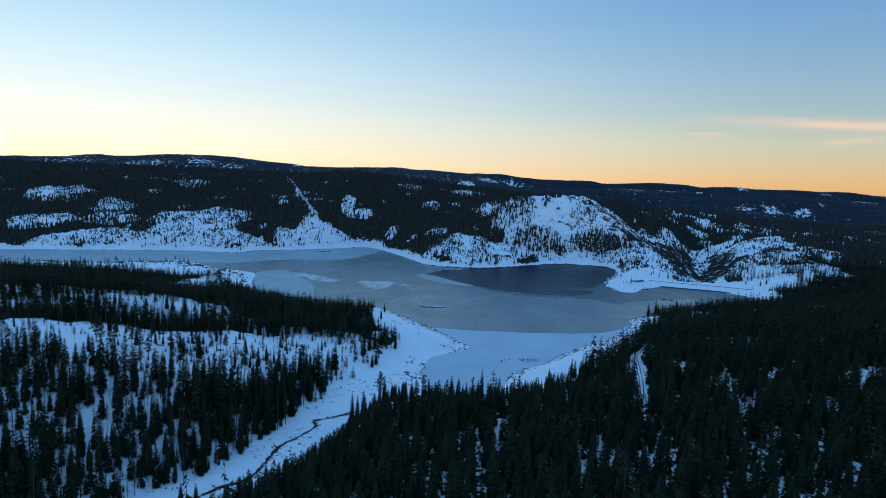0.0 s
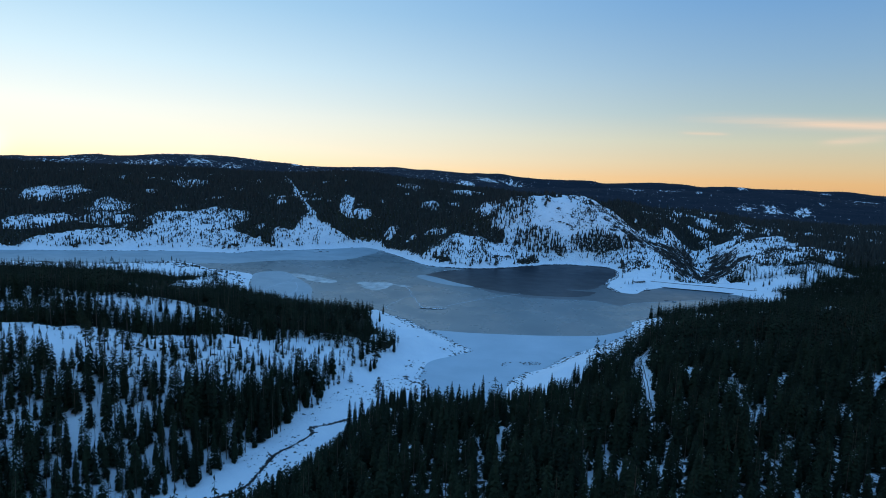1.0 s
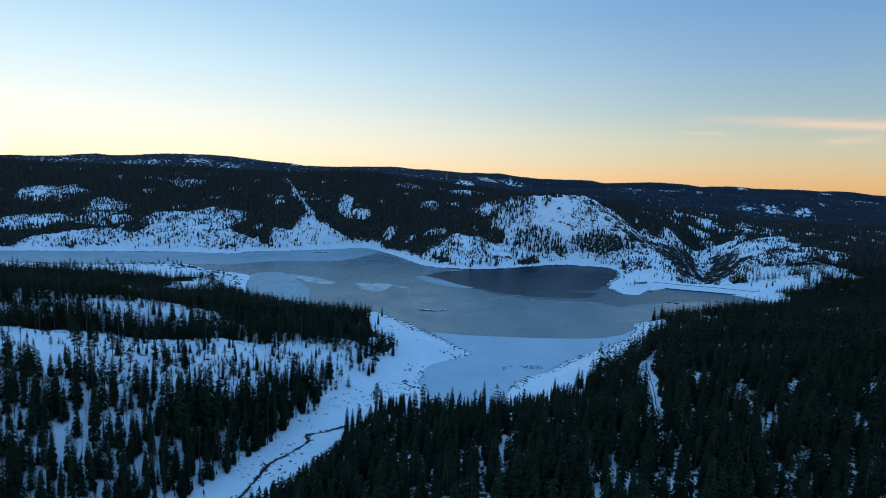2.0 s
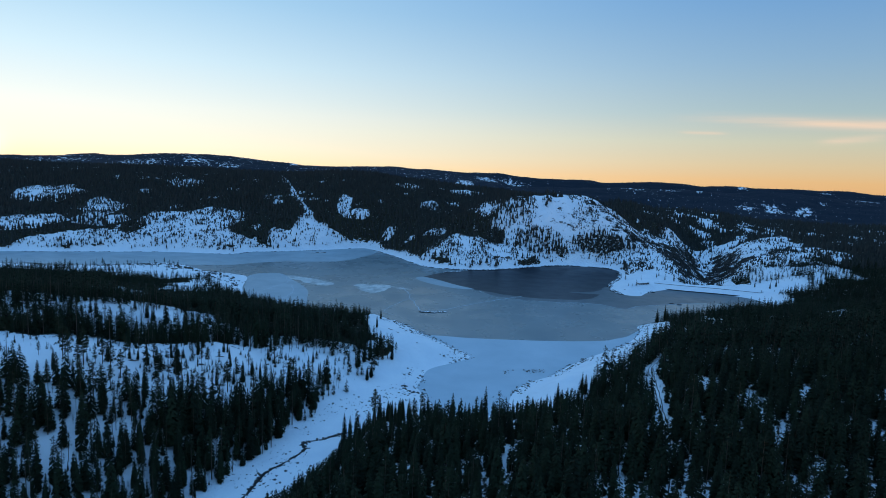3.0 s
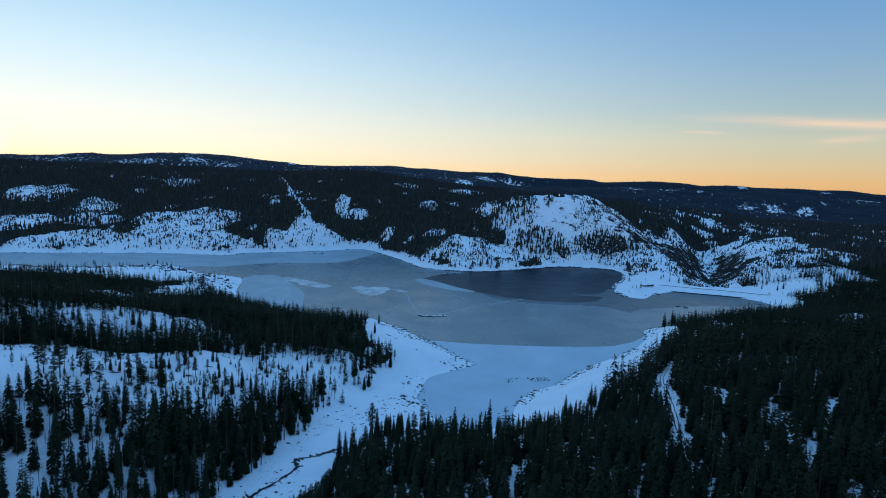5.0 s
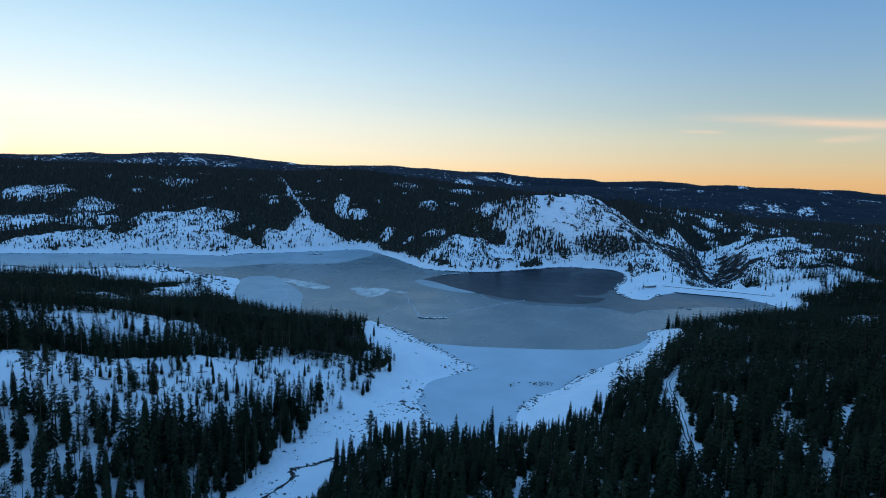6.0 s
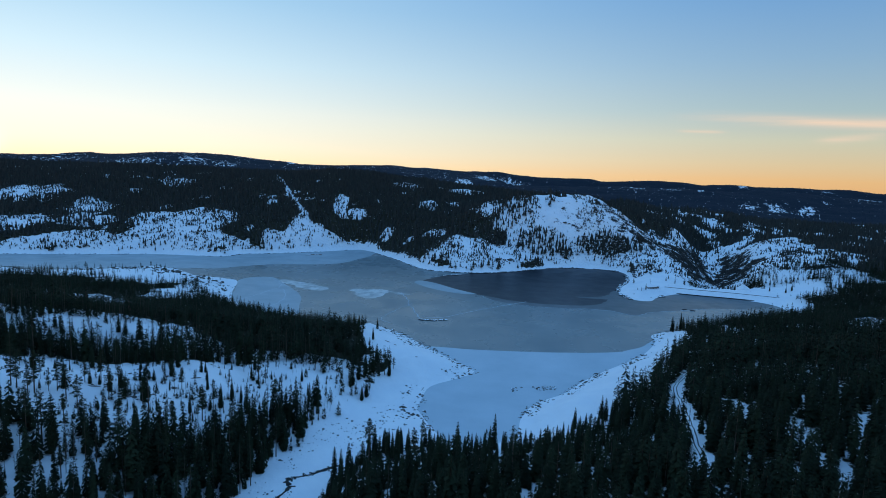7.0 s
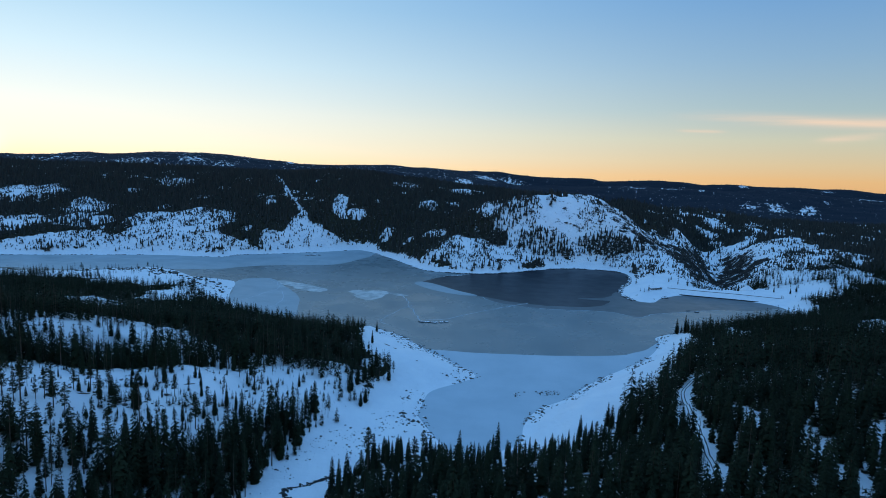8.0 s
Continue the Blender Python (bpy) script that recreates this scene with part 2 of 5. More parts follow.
def step(a, b, v):
    s = np.clip((v - a) / (b - a), 0, 1)
    return s * s * (3 - 2 * s)


SHORE_FAR = [(-1100, 800), (-800, 860), (-631, 894), (-489, 931), (-415, 952), (-327, 953), (-304, 985), (-256, 1011), (-206, 1042), (-155, 1083), (-127, 1090), (-80, 1013),
             (-54, 966), (-21, 902), (20, 885), (61, 885), (104, 906), (161, 949), (209, 967), (251, 960), (274, 936), (264, 883), (250, 845), (234, 818), (219, 777), (219, 746), (227, 730),
             (243, 729), (259, 753), (297, 780), (337, 773), (364, 755), (384, 728)]
SHORE_NEAR = [(376, 690), (330, 655), (272, 616), (232, 598), (206, 588), (187, 572), (183, 552), (164, 519), (144, 495), (115, 466), (95, 443), (79, 421), (58, 402), (46, 378), (41, 356), (25, 345), (8, 343),
              (-9, 383), (-9, 398), (-4, 424), (12, 440), (26, 457), (13, 480), (0, 500), (-20, 533), (-32, 552), (-42, 562), (-56, 569)]
SHORE_WEST = [(-75, 560), (-110, 574), (-160, 602), (-201, 649), (-220, 694), (-240, 766), (-286, 777), (-335, 825), (-360, 829), (-463, 779), (-513, 788), (-549, 781), (-700, 740), (-1100, 690)]
LAKE = spread(SHORE_FAR + SHORE_NEAR + SHORE_WEST, 4)
CREEK = spread([(-230, 100), (-150, 165), (-108, 208), (-82, 242), (-70, 268), (-62, 295), (-54, 322), (-40, 355), (-24, 388), (-8, 410)], 4, False)
CANYON = spread([(368, 812), (378, 860), (425, 960), (470, 1050), (520, 1180), (600, 1400), (760, 1800)], 4, False)
ROAD = spread([(66, 190), (82, 225), (92, 251), (99, 272), (105, 293), (112, 316), (120, 345), (128, 373), (141, 394), (165, 415), (190, 432)], 6, False)

# crest lines: x, y, height of both ends; half-widths on the near and far side, and how flat the top is
RIDGES = [
    (-2600, 1750, 142, -700, 1600, 121, 560, 700, 2.0),
    (-700, 1600, 121, -235, 1570, 125, 540, 600, 2.0),
    (-235, 1570, 125, 40, 1590, 101, 540, 600, 2.0),
    (40, 1590, 101, 420, 1700, 40, 480, 500, 2.0),
    (-760, 1190, 62, -600, 1180, 50, 170, 200, 2.0),
    (-500, 1120, 42, -380, 1120, 44, 130, 150, 2.0),
    (-30, 1010, 30, 60, 1000, 26, 70, 120, 2.0),
    (-330, 296, 49, -192, 322, 46, 130, 52, 2.2),
    (-192, 322, 46, -134, 356, 34.5, 120, 46, 2.2),
    (-134, 356, 34.5, -96, 398, 22, 105, 44, 2.2),
    (-430, 395, 44, -222, 398, 43, 52, 120, 2.0),
    (-222, 398, 43, -168, 440, 34, 50, 100, 2.0),
    (-520, 470, 26, -340, 440, 34, 120, 110, 2.0),
    (-330, 545, 16, -230, 520, 12, 100, 70, 2.0),
    (-420, 760, 3, -330, 770, 4, 60, 60, 2.0),
    (-900, 520, 26, -520, 470, 26, 240, 130, 2.0),
    (160, 250, 32, 420, 330, 44, 130, 200, 2.2),
    (420, 330, 44, 900, 420, 60, 260, 260, 2.0),
    (300, 535, 26, 480, 575, 29, 140, 72, 2.2),
    (480, 575, 26, 570, 720, 22, 120, 110, 2.0),
    (570, 720, 24, 900, 830, 36, 150, 150, 2.0),
    (470, 860, 20, 600, 960, 38, 80, 110, 2.0),
    (540, 1080, 34, 640, 1130, 46, 75, 120, 2.0),
    (600, 960, 38, 900, 1000, 44, 120, 120, 2.0),
    (330, 1190, 88, 425, 1220, 56, 70, 130, 2.0),
    (425, 1220, 56, 530, 1270, 6, 70, 130, 2.0),
]
FAR_CREST = [(-6000, 150), (-3307, 146), (-3071, 171), (-2836, 173), (-2600, 182), (-2443, 192), (-2392, 205), (-2286, 194), (-2050, 203), (-1853, 223), (-1735, 231), (-1578, 229),
             (-1421, 220), (-1223, 200), (-1046, 191), (-966, 179), (-630, 184), (-314, 196), (-75, 186), (84, 176), (283, 176), (402, 181), (562, 163), (882, 152), (1062, 155), (1130, 146),
             (1302, 152), (1441, 158), (1682, 159), (1843, 145), (2043, 153), (2144, 149), (2265, 142), (2486, 150), (2688, 146), (2889, 146), (3093, 130), (3458, 120), (6000, 110)]
MID_CREST = [(310, 106), (493, 101), (676, 105), (859, 109), (981, 119), (1134, 116), (1288, 116), (1441, 113), (1595, 110), (1732, 127), (1902, 122), (2057, 112), (2213, 100), (2425, 84), (2649, 74), (6000, 70)]
LOW_CREST = [(380, 90), (542, 79), (648, 62), (736, 60), (815, 58), (895, 42), (1001, 34), (1089, 32), (1178, 30), (1386, 31), (3000, 30)]


def crest_height(x, crest):
    return np.interp(x, [c[0] for c in crest], [c[1] for c in crest])


def shore_distance(x, y):
    d = line_distance(x, y, LAKE, True)
    return np.where(inside(x, y, LAKE), -d, d)


def ridge(x, y, r):
    x1, y1, z1, x2, y2, z2, near, far, power = r
    dx, dy = x2 - x1, y2 - y1
    s = np.clip(((x - x1) * dx + (y - y1) * dy) / (dx * dx + dy * dy), 0, 1)
    ox, oy = x - x1 - s * dx, y - y1 - s * dy
    w = np.where(oy < 0, near, far)
    return (z1 + s * (z2 - z1)) * np.exp(-(np.hypot(ox, oy) / w) ** power)


def dome(x, y):
    """The bald granite dome above the lake."""
    wx = np.where(x < 234, 267.0, 135.0)
    wy = np.where(y < 1115, 135.0, 240.0)
    return 109 * np.exp(-(((x - 234) / wx) ** 2 + ((y - 1115) / wy) ** 2) ** (1.15 + 0.2 * step(20, 110, 234 - x)))


def land(x, y):
    """Height of the ground, distance from the shore and bareness of the rock."""
    sd = shore_distance(x, y)
    creek = line_distance(x, y, CREEK, False) - 13.5
    canyon = line_distance(x, y, CANYON, False)
    wet = np.minimum(sd, np.maximum(creek, 0.0) + 1.5)
    hills = [ridge(x, y, r) for r in RIDGES] + [dome(x, y), np.full(np.shape(x), 7.0)]
    k = 6.0
    top = np.maximum.reduce(hills)
    z = top + k * np.log(sum(np.exp((h - top) / k) for h in hills)) - 3.0
    # low broken country behind the canyon, and the long far ridges
    back = step(1150, 1500, y) * step(380, 560, x + (y - 1150) * 0.1)
    z = z - back * (52 + 14 * value_noise(x, y, 500, 5.0))
    knolls = 7 * value_noise(x, y, 150, 7.0, 3)
    low = (crest_height(x, LOW_CREST) + knolls) * np.exp(-((y - 1900) / np.where(y < 1900, 480.0, 200.0)) ** 2) * step(380, 560, x)
    mid = (crest_height(x, MID_CREST) + 0.6 * knolls) * np.exp(-((y - 3300) / np.where(y < 3300, 620.0, 420.0)) ** 2) * step(80, 320, x)
    z = np.where(y > 1300, np.maximum(z, np.maximum(low, mid)), z)
    rise = step(2300 + 1250 * step(100, 500, x), 4300, y)
    z = z * (1 - rise) + rise * (crest_height(x, FAR_CREST) + 10 * value_noise(x, y, 400, 9.0) * step(2300, 3800, y) * (1 - step(4050, 4300, y)))
    z = np.where(y > 4300, z - (y - 4300) * 0.15, z)
    z = z - 0.75 * (z + 42) * np.exp(-(canyon / 48) ** 2) * step(785, 815, y) * (1 - step(1300, 1700, y)) * (z > -42)
    rough = value_noise(x, y, 60, 1.0, 5) * 4.0 + value_noise(x, y, 190, 2.0, 3) * 7.0
    rough = rough + 7.0 * value_noise(x, y, 26, 4.0, 4) * np.exp(-((x - 230) / 170) ** 4 - ((y - 1080) / 150) ** 4)
    rough = rough + 9 * np.abs(value_noise(x, y, 34, 6.0, 4)) * np.exp(-((canyon - 30) / 40) ** 2) * step(840, 920, y) * (1 - step(1300, 1500, y))
    dry = 1 - np.exp(-np.maximum(wet - 6, 0) / 45.0)
    z = (z + rough * dry) * dry
    z = z * (1 - 0.7 * step(565, 645, y) * step(200, 260, x) * (1 - step(430, 520, x)) * (1 - step(695, 725, y)))
    z = z * (1 - 0.75 * step(722, 742, y) * step(200, 222, x) * (1 - step(300, 345, x)) * (1 - step(830, 880, y)))
    z = z * (1 - 0.65 * step(715, 745, y) * step(300, 345, x) * (1 - step(425, 480, x)) * (1 - step(805, 850, y)))
    z = z * (1 - 0.7 * step(570, 690, y) * step(130, 190, -x) * (1 - step(835, 870, y)))
    beach = np.clip(wet, -25, 26) * 0.15 + 1.5 * step(2, 9, wet) * value_noise(x, y, 9, 3.0, 3)
    z = z + beach * step(0, 1, y < 1800)
    return z, sd, creek, canyon


# clearings in the woods, fitted to the camera's view: centre, half-width, half-axis in view depth, how open
CLEAR_HILLS = [(-760, 1179, 48, -41, 63, 0.9), (-664, 984, 56, -18, 26, 0.9), (-719, 1199, 24, -12, 20, 0.6), (-603, 1099, 33, -30, 53, 0.6), (-426, 1043, 80, -26, 63, 0.8),
               (-452, 979, 112, -9, 20, 0.84), (-560, 951, 63, -9, 15, 0.6), (-214, 1072, 50, -7, 34, 0.8), (-187, 1200, 13, -9, 50, 0.7), (-372, 982, 56, -9, 18, 0.85), (-332, 994, 30, -8, 16, 0.85), (-262, 1034, 22, -8, 20, 0.8), (-570, 944, 70, -9, 15, 0.85), (-556, 1020, 40, -12, 34, 0.5),
               (-146, 1175, 15, -3, 19, 0.7), (-87, 1094, 12, -2, 26, 0.4), (-21, 1230, 18, -1, 40, 0.55), (60, 1470, 40, 2, 50, 0.6), (-65, 1425, 30, -3, 60, 0.35), (-560, 1335, 46, -20, 40, 0.35), (-880, 1480, 50, -26, 44, 0.4)]
CLEAR_DOME = [(-2, 1040, 22, 0, 17, 0.8), (55, 954, 68, 3, 65, 0.88), (81, 1097, 26, 2, 32, 0.7), (127, 1111, 16, 16, 139, 0.8), (216, 1074, 60, 28, 137, 0.95),
              (153, 1031, 59, 1, 12, 0.75), (268, 1038, 40, 5, 25, 0.7), (221, 972, 105, 1, 14, 0.8), (347, 1010, 66, 45, 133, 0.85), (352, 923, 56, 47, 121, 0.9)]
CLEAR_EAST = [(720, 1862, 110, 6, 20, 0.8), (806, 1868, 42, 6, 45, 0.85), (561, 1044, 67, 67, 123, 0.93), (500, 850, 75, 42, 90, 0.62), (598, 920, 23, 19, 30, 0.93), (495, 985, 60, 30, 95, 0.8),
              (400, 1090, 60, 20, 60, 0.8), (365, 774, 81, 8, 30, 0.97), (430, 764, 33, 22, 39, 0.93)]
CLEAR_WEST = [(-274, 527, 24, -14, 27, 0.95), (-249, 615, 22, -16, 45, 0.9), (-263, 724, 29, -40, 106, 0.5), (-231, 689, 17, -12, 35, 0.95), (-352, 690, 16, -4, 14, 0.8),
              (-136, 258, 7, -4, 10, 0.6), (-124, 262, 3, -2, 10, 0.7), (-143, 248, 5, -3, 7, 0.5), (-300, 735, 60, -20, 40, 0.7), (-256, 640, 20, -10, 30, 0.85),
              (-53, 394, 15, -2, 15, 0.5)]
CLEAR_NEAR = [(116, 328, 4, 10, 34, 0.8), (145, 289, 10, 9, 22, 0.94), (140, 318, 5, 9, 22, 0.85), (139, 255, 5, 8, 16, 0.7), (355, 542, 18, 28, 50, 0.97), (176, 252, 5, 8, 16, 0.7),
              (34, 268, 6, 3, 26, 0.6), (-76, 217, 8, 17, 24, 0.92), (170, 288, 6, 10, 20, 0.6), (214, 290, 9, 12, 18, 0.85), (233, 536, 4, 10, 26, 0.7), (275, 812, 45, 5, 45, 0.95), (400, 800, 52, 2, 22, 0.9), (285, 872, 45, 5, 60, 0.9)]
# the open snow below the crest of the rise, and the second bank behind its belt of trees
RISE = np.array([(-330, 302), (-198, 326), (-180, 337), (-160, 351), (-136, 362), (-120, 389), (-98, 404), (-75, 409), (-58, 404), (-54, 381), (-66, 369), (-79, 350), (-87, 322), (-94, 310), (-107, 300), (-121, 292), (-127, 284), (-139, 282), (-146, 278), (-160, 282), (-300, 273)], float)
BANK = np.array([(-330, 380), (-262, 377), (-224, 373), (-200, 379), (-182, 390), (-163, 408), (-150, 426), (-160, 438), (-186, 416), (-212, 400), (-245, 392), (-330, 392)], float)
SPIT = np.array([(-60, 580), (-58, 520), (-55, 490), (-52, 468), (-45, 453), (-33, 447), (-27, 437), (-31, 418), (-40, 402), (-48, 388), (-20, 372), (30, 385), (60, 480), (40, 580)], float)
BEACH = np.array([(62, 330), (78, 342), (97, 363), (112, 389), (130, 413), (142, 431), (161, 463), (189, 503), (205, 540), (203, 566), (207, 590), (185, 600), (100, 520), (40, 420), (36, 350)], float)
CREEK_BED = np.array([(-20, 398), (-49, 388), (-58, 362), (-65, 341), (-75, 317), (-78, 297), (-81, 280), (-89, 260), (-95, 245), (-104, 230), (-126, 208), (-110, 185), (-90, 200), (-76, 222), (-68, 234), (-62, 246), (-56, 257), (-48, 266), (-46, 288), (-40, 316), (-20, 350)], float)
# flecked snow patches on the far ridges, fitted to the camera's view: centre, half-widths across and in depth, how open
FAR_SNOW = [(1375, 2712, 36, 95, 0.85), (1488, 2700, 44, 120, 0.85), (1619, 2676, 46, 110, 0.85), (1004, 3180, 70, 70, 0.6), (1200, 3160, 70, 60, 0.6), (2074, 4185, 40, 60, 1.0), (1348, 3156, 26, 38, 0.8),
            (1828, 2899, 32, 36, 0.75), (2265, 3243, 90, 60, 0.7), (2629, 4143, 60, 40, 0.7), (130, 3395, 56, 110, 0.9), (284, 3777, 80, 150, 0.75), (465, 3970, 110, 90, 0.7), (-1711, 3530, 160, 120, 0.62),
            (-1497, 3715, 80, 130, 0.75), (-1280, 3680, 90, 110, 0.65), (-1015, 4170, 40, 80, 1.0), (-1505, 3428, 110, 60, 0.55), (-2300, 3700, 200, 160, 0.45), (1900, 3600, 300, 60, 0.3)]


def far_snow(x, y):
    """How open the woods are on the far ridges."""
    qx, qy = x + 24 * value_noise(x, y, 80, 51.0, 3), y + 60 * value_noise(x, y, 110, 52.0, 3)
    # second term: added snow flecks that lighten the western ridge in place of haze
    open_ = 0.16 * step(0.1, 0.5, value_noise(x, y * 0.6, 260, 53.0, 3)) + 0.27 * step(900, -100, x) * step(2900, 3400, y) * step(-0.5, 0.3, value_noise(x, y * 0.5, 180, 54.0, 3))
    for cx, cy, half_x, half_y, amount in FAR_SNOW:
        r, rc = np.hypot(qx, qy), math.hypot(cx, cy)
        turn = (np.arctan2(qx, np.maximum(qy, 1)) - math.atan2(cx, cy)) * rc
        open_ = np.maximum(open_, amount * (1 - step(0.5, 1.3, np.hypot(turn / half_x, (r - rc) / (1.35 * half_y)))))
    return open_


GROVES = [(420, 866, 42, 12, 0.9), (480, 805, 26, 14, 0.75), (190, 1085, 12, 16, 0.7), (60, 1010, 30, 20, 0.4), (95, 1040, 45, 30, 0.5), (150, 1138, 52, 20, 0.85), (118, 1118, 30, 16, 0.7), (55, 1128, 50, 18, 0.6), (192, 1136, 26, 14, 0.8), (108, 1092, 32, 20, 0.75), (72, 1088, 30, 18, 0.65), (132, 1066, 24, 12, 0.6), (400, 1225, 80, 40, 0.8), (160, 998, 46, 32, 0.72), (196, 992, 14, 18, 0.8), (262, 1004, 54, 24, 0.9), (128, 1078, 40, 52, 0.55), (212, 1128, 16, 18, 0.9), (300, 1000, 30, 16, 0.7), (330, 1150, 60, 60, 0.7)]
RIB = spread([(286, 1098), (306, 1085), (326, 1062), (352, 1035), (388, 1010), (420, 990), (445, 975)], 4, False)
CRAGS = [spread(c, 4, False) for c in ([(345, 1048), (388, 1062), (408, 1032), (426, 1010)], [(388, 1075), (428, 1100), (462, 1140)], [(448, 1015), (480, 1060), (515, 1120), (545, 1150)],
                                       [(478, 1010), (500, 1018), (522, 1022)], [(505, 870), (525, 880), (545, 882)])]
POWER_CUT = spread([(-390, 1490), (-337, 1343), (-290, 1226), (-260, 1169), (-232, 1113)], 3, False)


def woods(x, y, sd, creek, canyon, z):
    """How thick the trees stand, from 0 to 1."""
    far = step(800, 1500, y)
    wx = x + 9 * value_noise(x, y, 30, 20.0)
    wy = y + 11 * value_noise(x, y, 30, 23.0)
    frayed = np.where(y > 860, 0.55 * value_noise(x, y * 0.7, 26, 28.0, 3), 0.25 * value_noise(x, y, 16, 27.0, 2))
    d = 1.0 + 0.2 * value_noise(x, y, 90, 31.0, 3) - far * 0.1
    mottled = np.where(y > 1500, step(0.0, 0.2, value_noise(x, y * 0.4, 20, 29.0, 2)), 1.0)
    for cx, cy, half, ux, uy, open_ in CLEAR_HILLS + CLEAR_DOME + CLEAR_EAST + CLEAR_WEST + CLEAR_NEAR:
        un = math.hypot(ux, uy)
        p, q = ((wx - cx) * uy - (wy - cy) * ux) / un / half, ((wx - cx) * ux + (wy - cy) * uy) / un / un
        d = d * (1 - open_ * mottled * (1 - step(0.72, 1.15, np.hypot(p, q) + frayed)))
    ragged = 5 * value_noise(x, y, 14, 43.0, 3)
    for poly, open_ in ((RISE, 0.84), (BANK, 0.6)):
        edge = np.where(inside(x, y, poly), 1, -1) * line_distance(x, y, poly, True)
        d = d * (1 - open_ * step(-4, 5, edge + ragged))
    d = d * (1 - 0.5 * step(0.4, 0.55, value_noise(x, y, 20, 45.0, 2)) * (y < 560) * (x > -60))
    d = d * (1 - 0.7 * step(0.46, 0.56, value_noise(x, y * 0.6, 24, 46.0, 3)) * step(860, 940, y) * (1 - step(1800, 1900, y)))
    # broken country behind the canyon, half snow and half trees
    broken = step(1150, 1300, y) * (1 - step(1900, 2000, y)) * step(430, 560, x - (y - 1150) * 0.1)
    d = d * (1 - 0.72 * broken * step(0.05, 0.3, value_noise(x, y * 0.4, 22, 48.0, 3)))
    # the dome is bald but for its groves
    bald = step(0.35, 0.6, np.exp(-((x - 235) / 150) ** 2 - ((y - 1070) / 130) ** 2))
    d = d * (1 - 0.82 * bald)
    for cx, cy, rx, ry, thick in GROVES:
        d = np.maximum(d, thick * (1 - step(0.6, 1.1, np.hypot((wx - cx) / rx, (wy - cy) / ry))))
    d = d * step(1.5, 3.4, line_distance(x, y, POWER_CUT, False))
    lane = line_distance(x, y, ROAD, False)
    d = d * np.where(y > 268, step(1.9, 3.9, lane), step(0.5, 1.5, lane))
    room = 42 * np.exp(-((x - 40) / 62) ** 2 - ((y - 385) / 55) ** 2) + 24 * np.exp(-((x - 122) / 42) ** 2 - ((y - 432) / 55) ** 2) + 12 * np.exp(-((x - 188) / 24) ** 2 - ((y - 532) / 34) ** 2) - 13 * np.exp(-((x - 216) / 16) ** 2 - ((y - 572) / 20) ** 2) - np.where(x < 0, 11.0, 15.0) * step(800, 860, y)
    d = np.maximum(d, 0.6 * (1 - step(11, 22, creek + 6 * value_noise(x, y, 30, 62.0, 2))) * (x < -60) * (y > 200) * (y < 352))
    d = d * step(16, 28, sd - room + 5 * value_noise(x, y, 40, 60.0, 2)) * step(0, 4, creek + 3 * value_noise(x, y, 40, 61.0, 2))
    nudged = x + 3 * value_noise(x, y, 12, 63.0, 2)
    d = np.where(inside(nudged, y, SPIT) | inside(nudged, y, BEACH) | inside(nudged, y, CREEK_BED), 0.0, d)
    d = d * (1 - 0.95 * np.exp(-(canyon / 75) ** 4) * step(850, 900, y) * (1 - step(1250, 1400, y)))
    d = d * (1 - 0.75 * step(690, 740, y) * (x < -150) * (y < 850))
    d = np.where(y > 2200, 1 - 0.85 * far_snow(x, y), d)
    return np.clip(d, 0, 1)


# ---- the ground: one sheet from behind the drone to the far ridges ----
def mesh_from(name, verts, tris, mats, slots=None, smooth=False):
    me = bpy.data.meshes.new(name)
    nv, nf, k = len(verts), len(tris), np.shape(tris)[1]
    me.vertices.add(nv)
    me.vertices.foreach_set("co", np.asarray(verts, np.float32).ravel())
    me.loops.add(nf * k)
    me.loops.foreach_set("vertex_index", np.asarray(tris, np.int32).ravel())
    me.polygons.add(nf)
    me.polygons.foreach_set("loop_start", np.arange(0, nf * k, k, dtype=np.int32))
    if slots is not None:
        me.polygons.foreach_set("material_index", np.asarray(slots, np.int32))
    me.polygons.foreach_set("use_smooth", np.full(nf, smooth))
    for m in mats:
        me.materials.append(m)
    me.update(calc_edges=True)
    return me


def grid_faces(rows, cols):
    a = (np.arange(rows - 1)[:, None] * cols + np.arange(cols - 1)).ravel()
    return np.stack([a, a + 1, a + cols + 1, a + cols], -1)


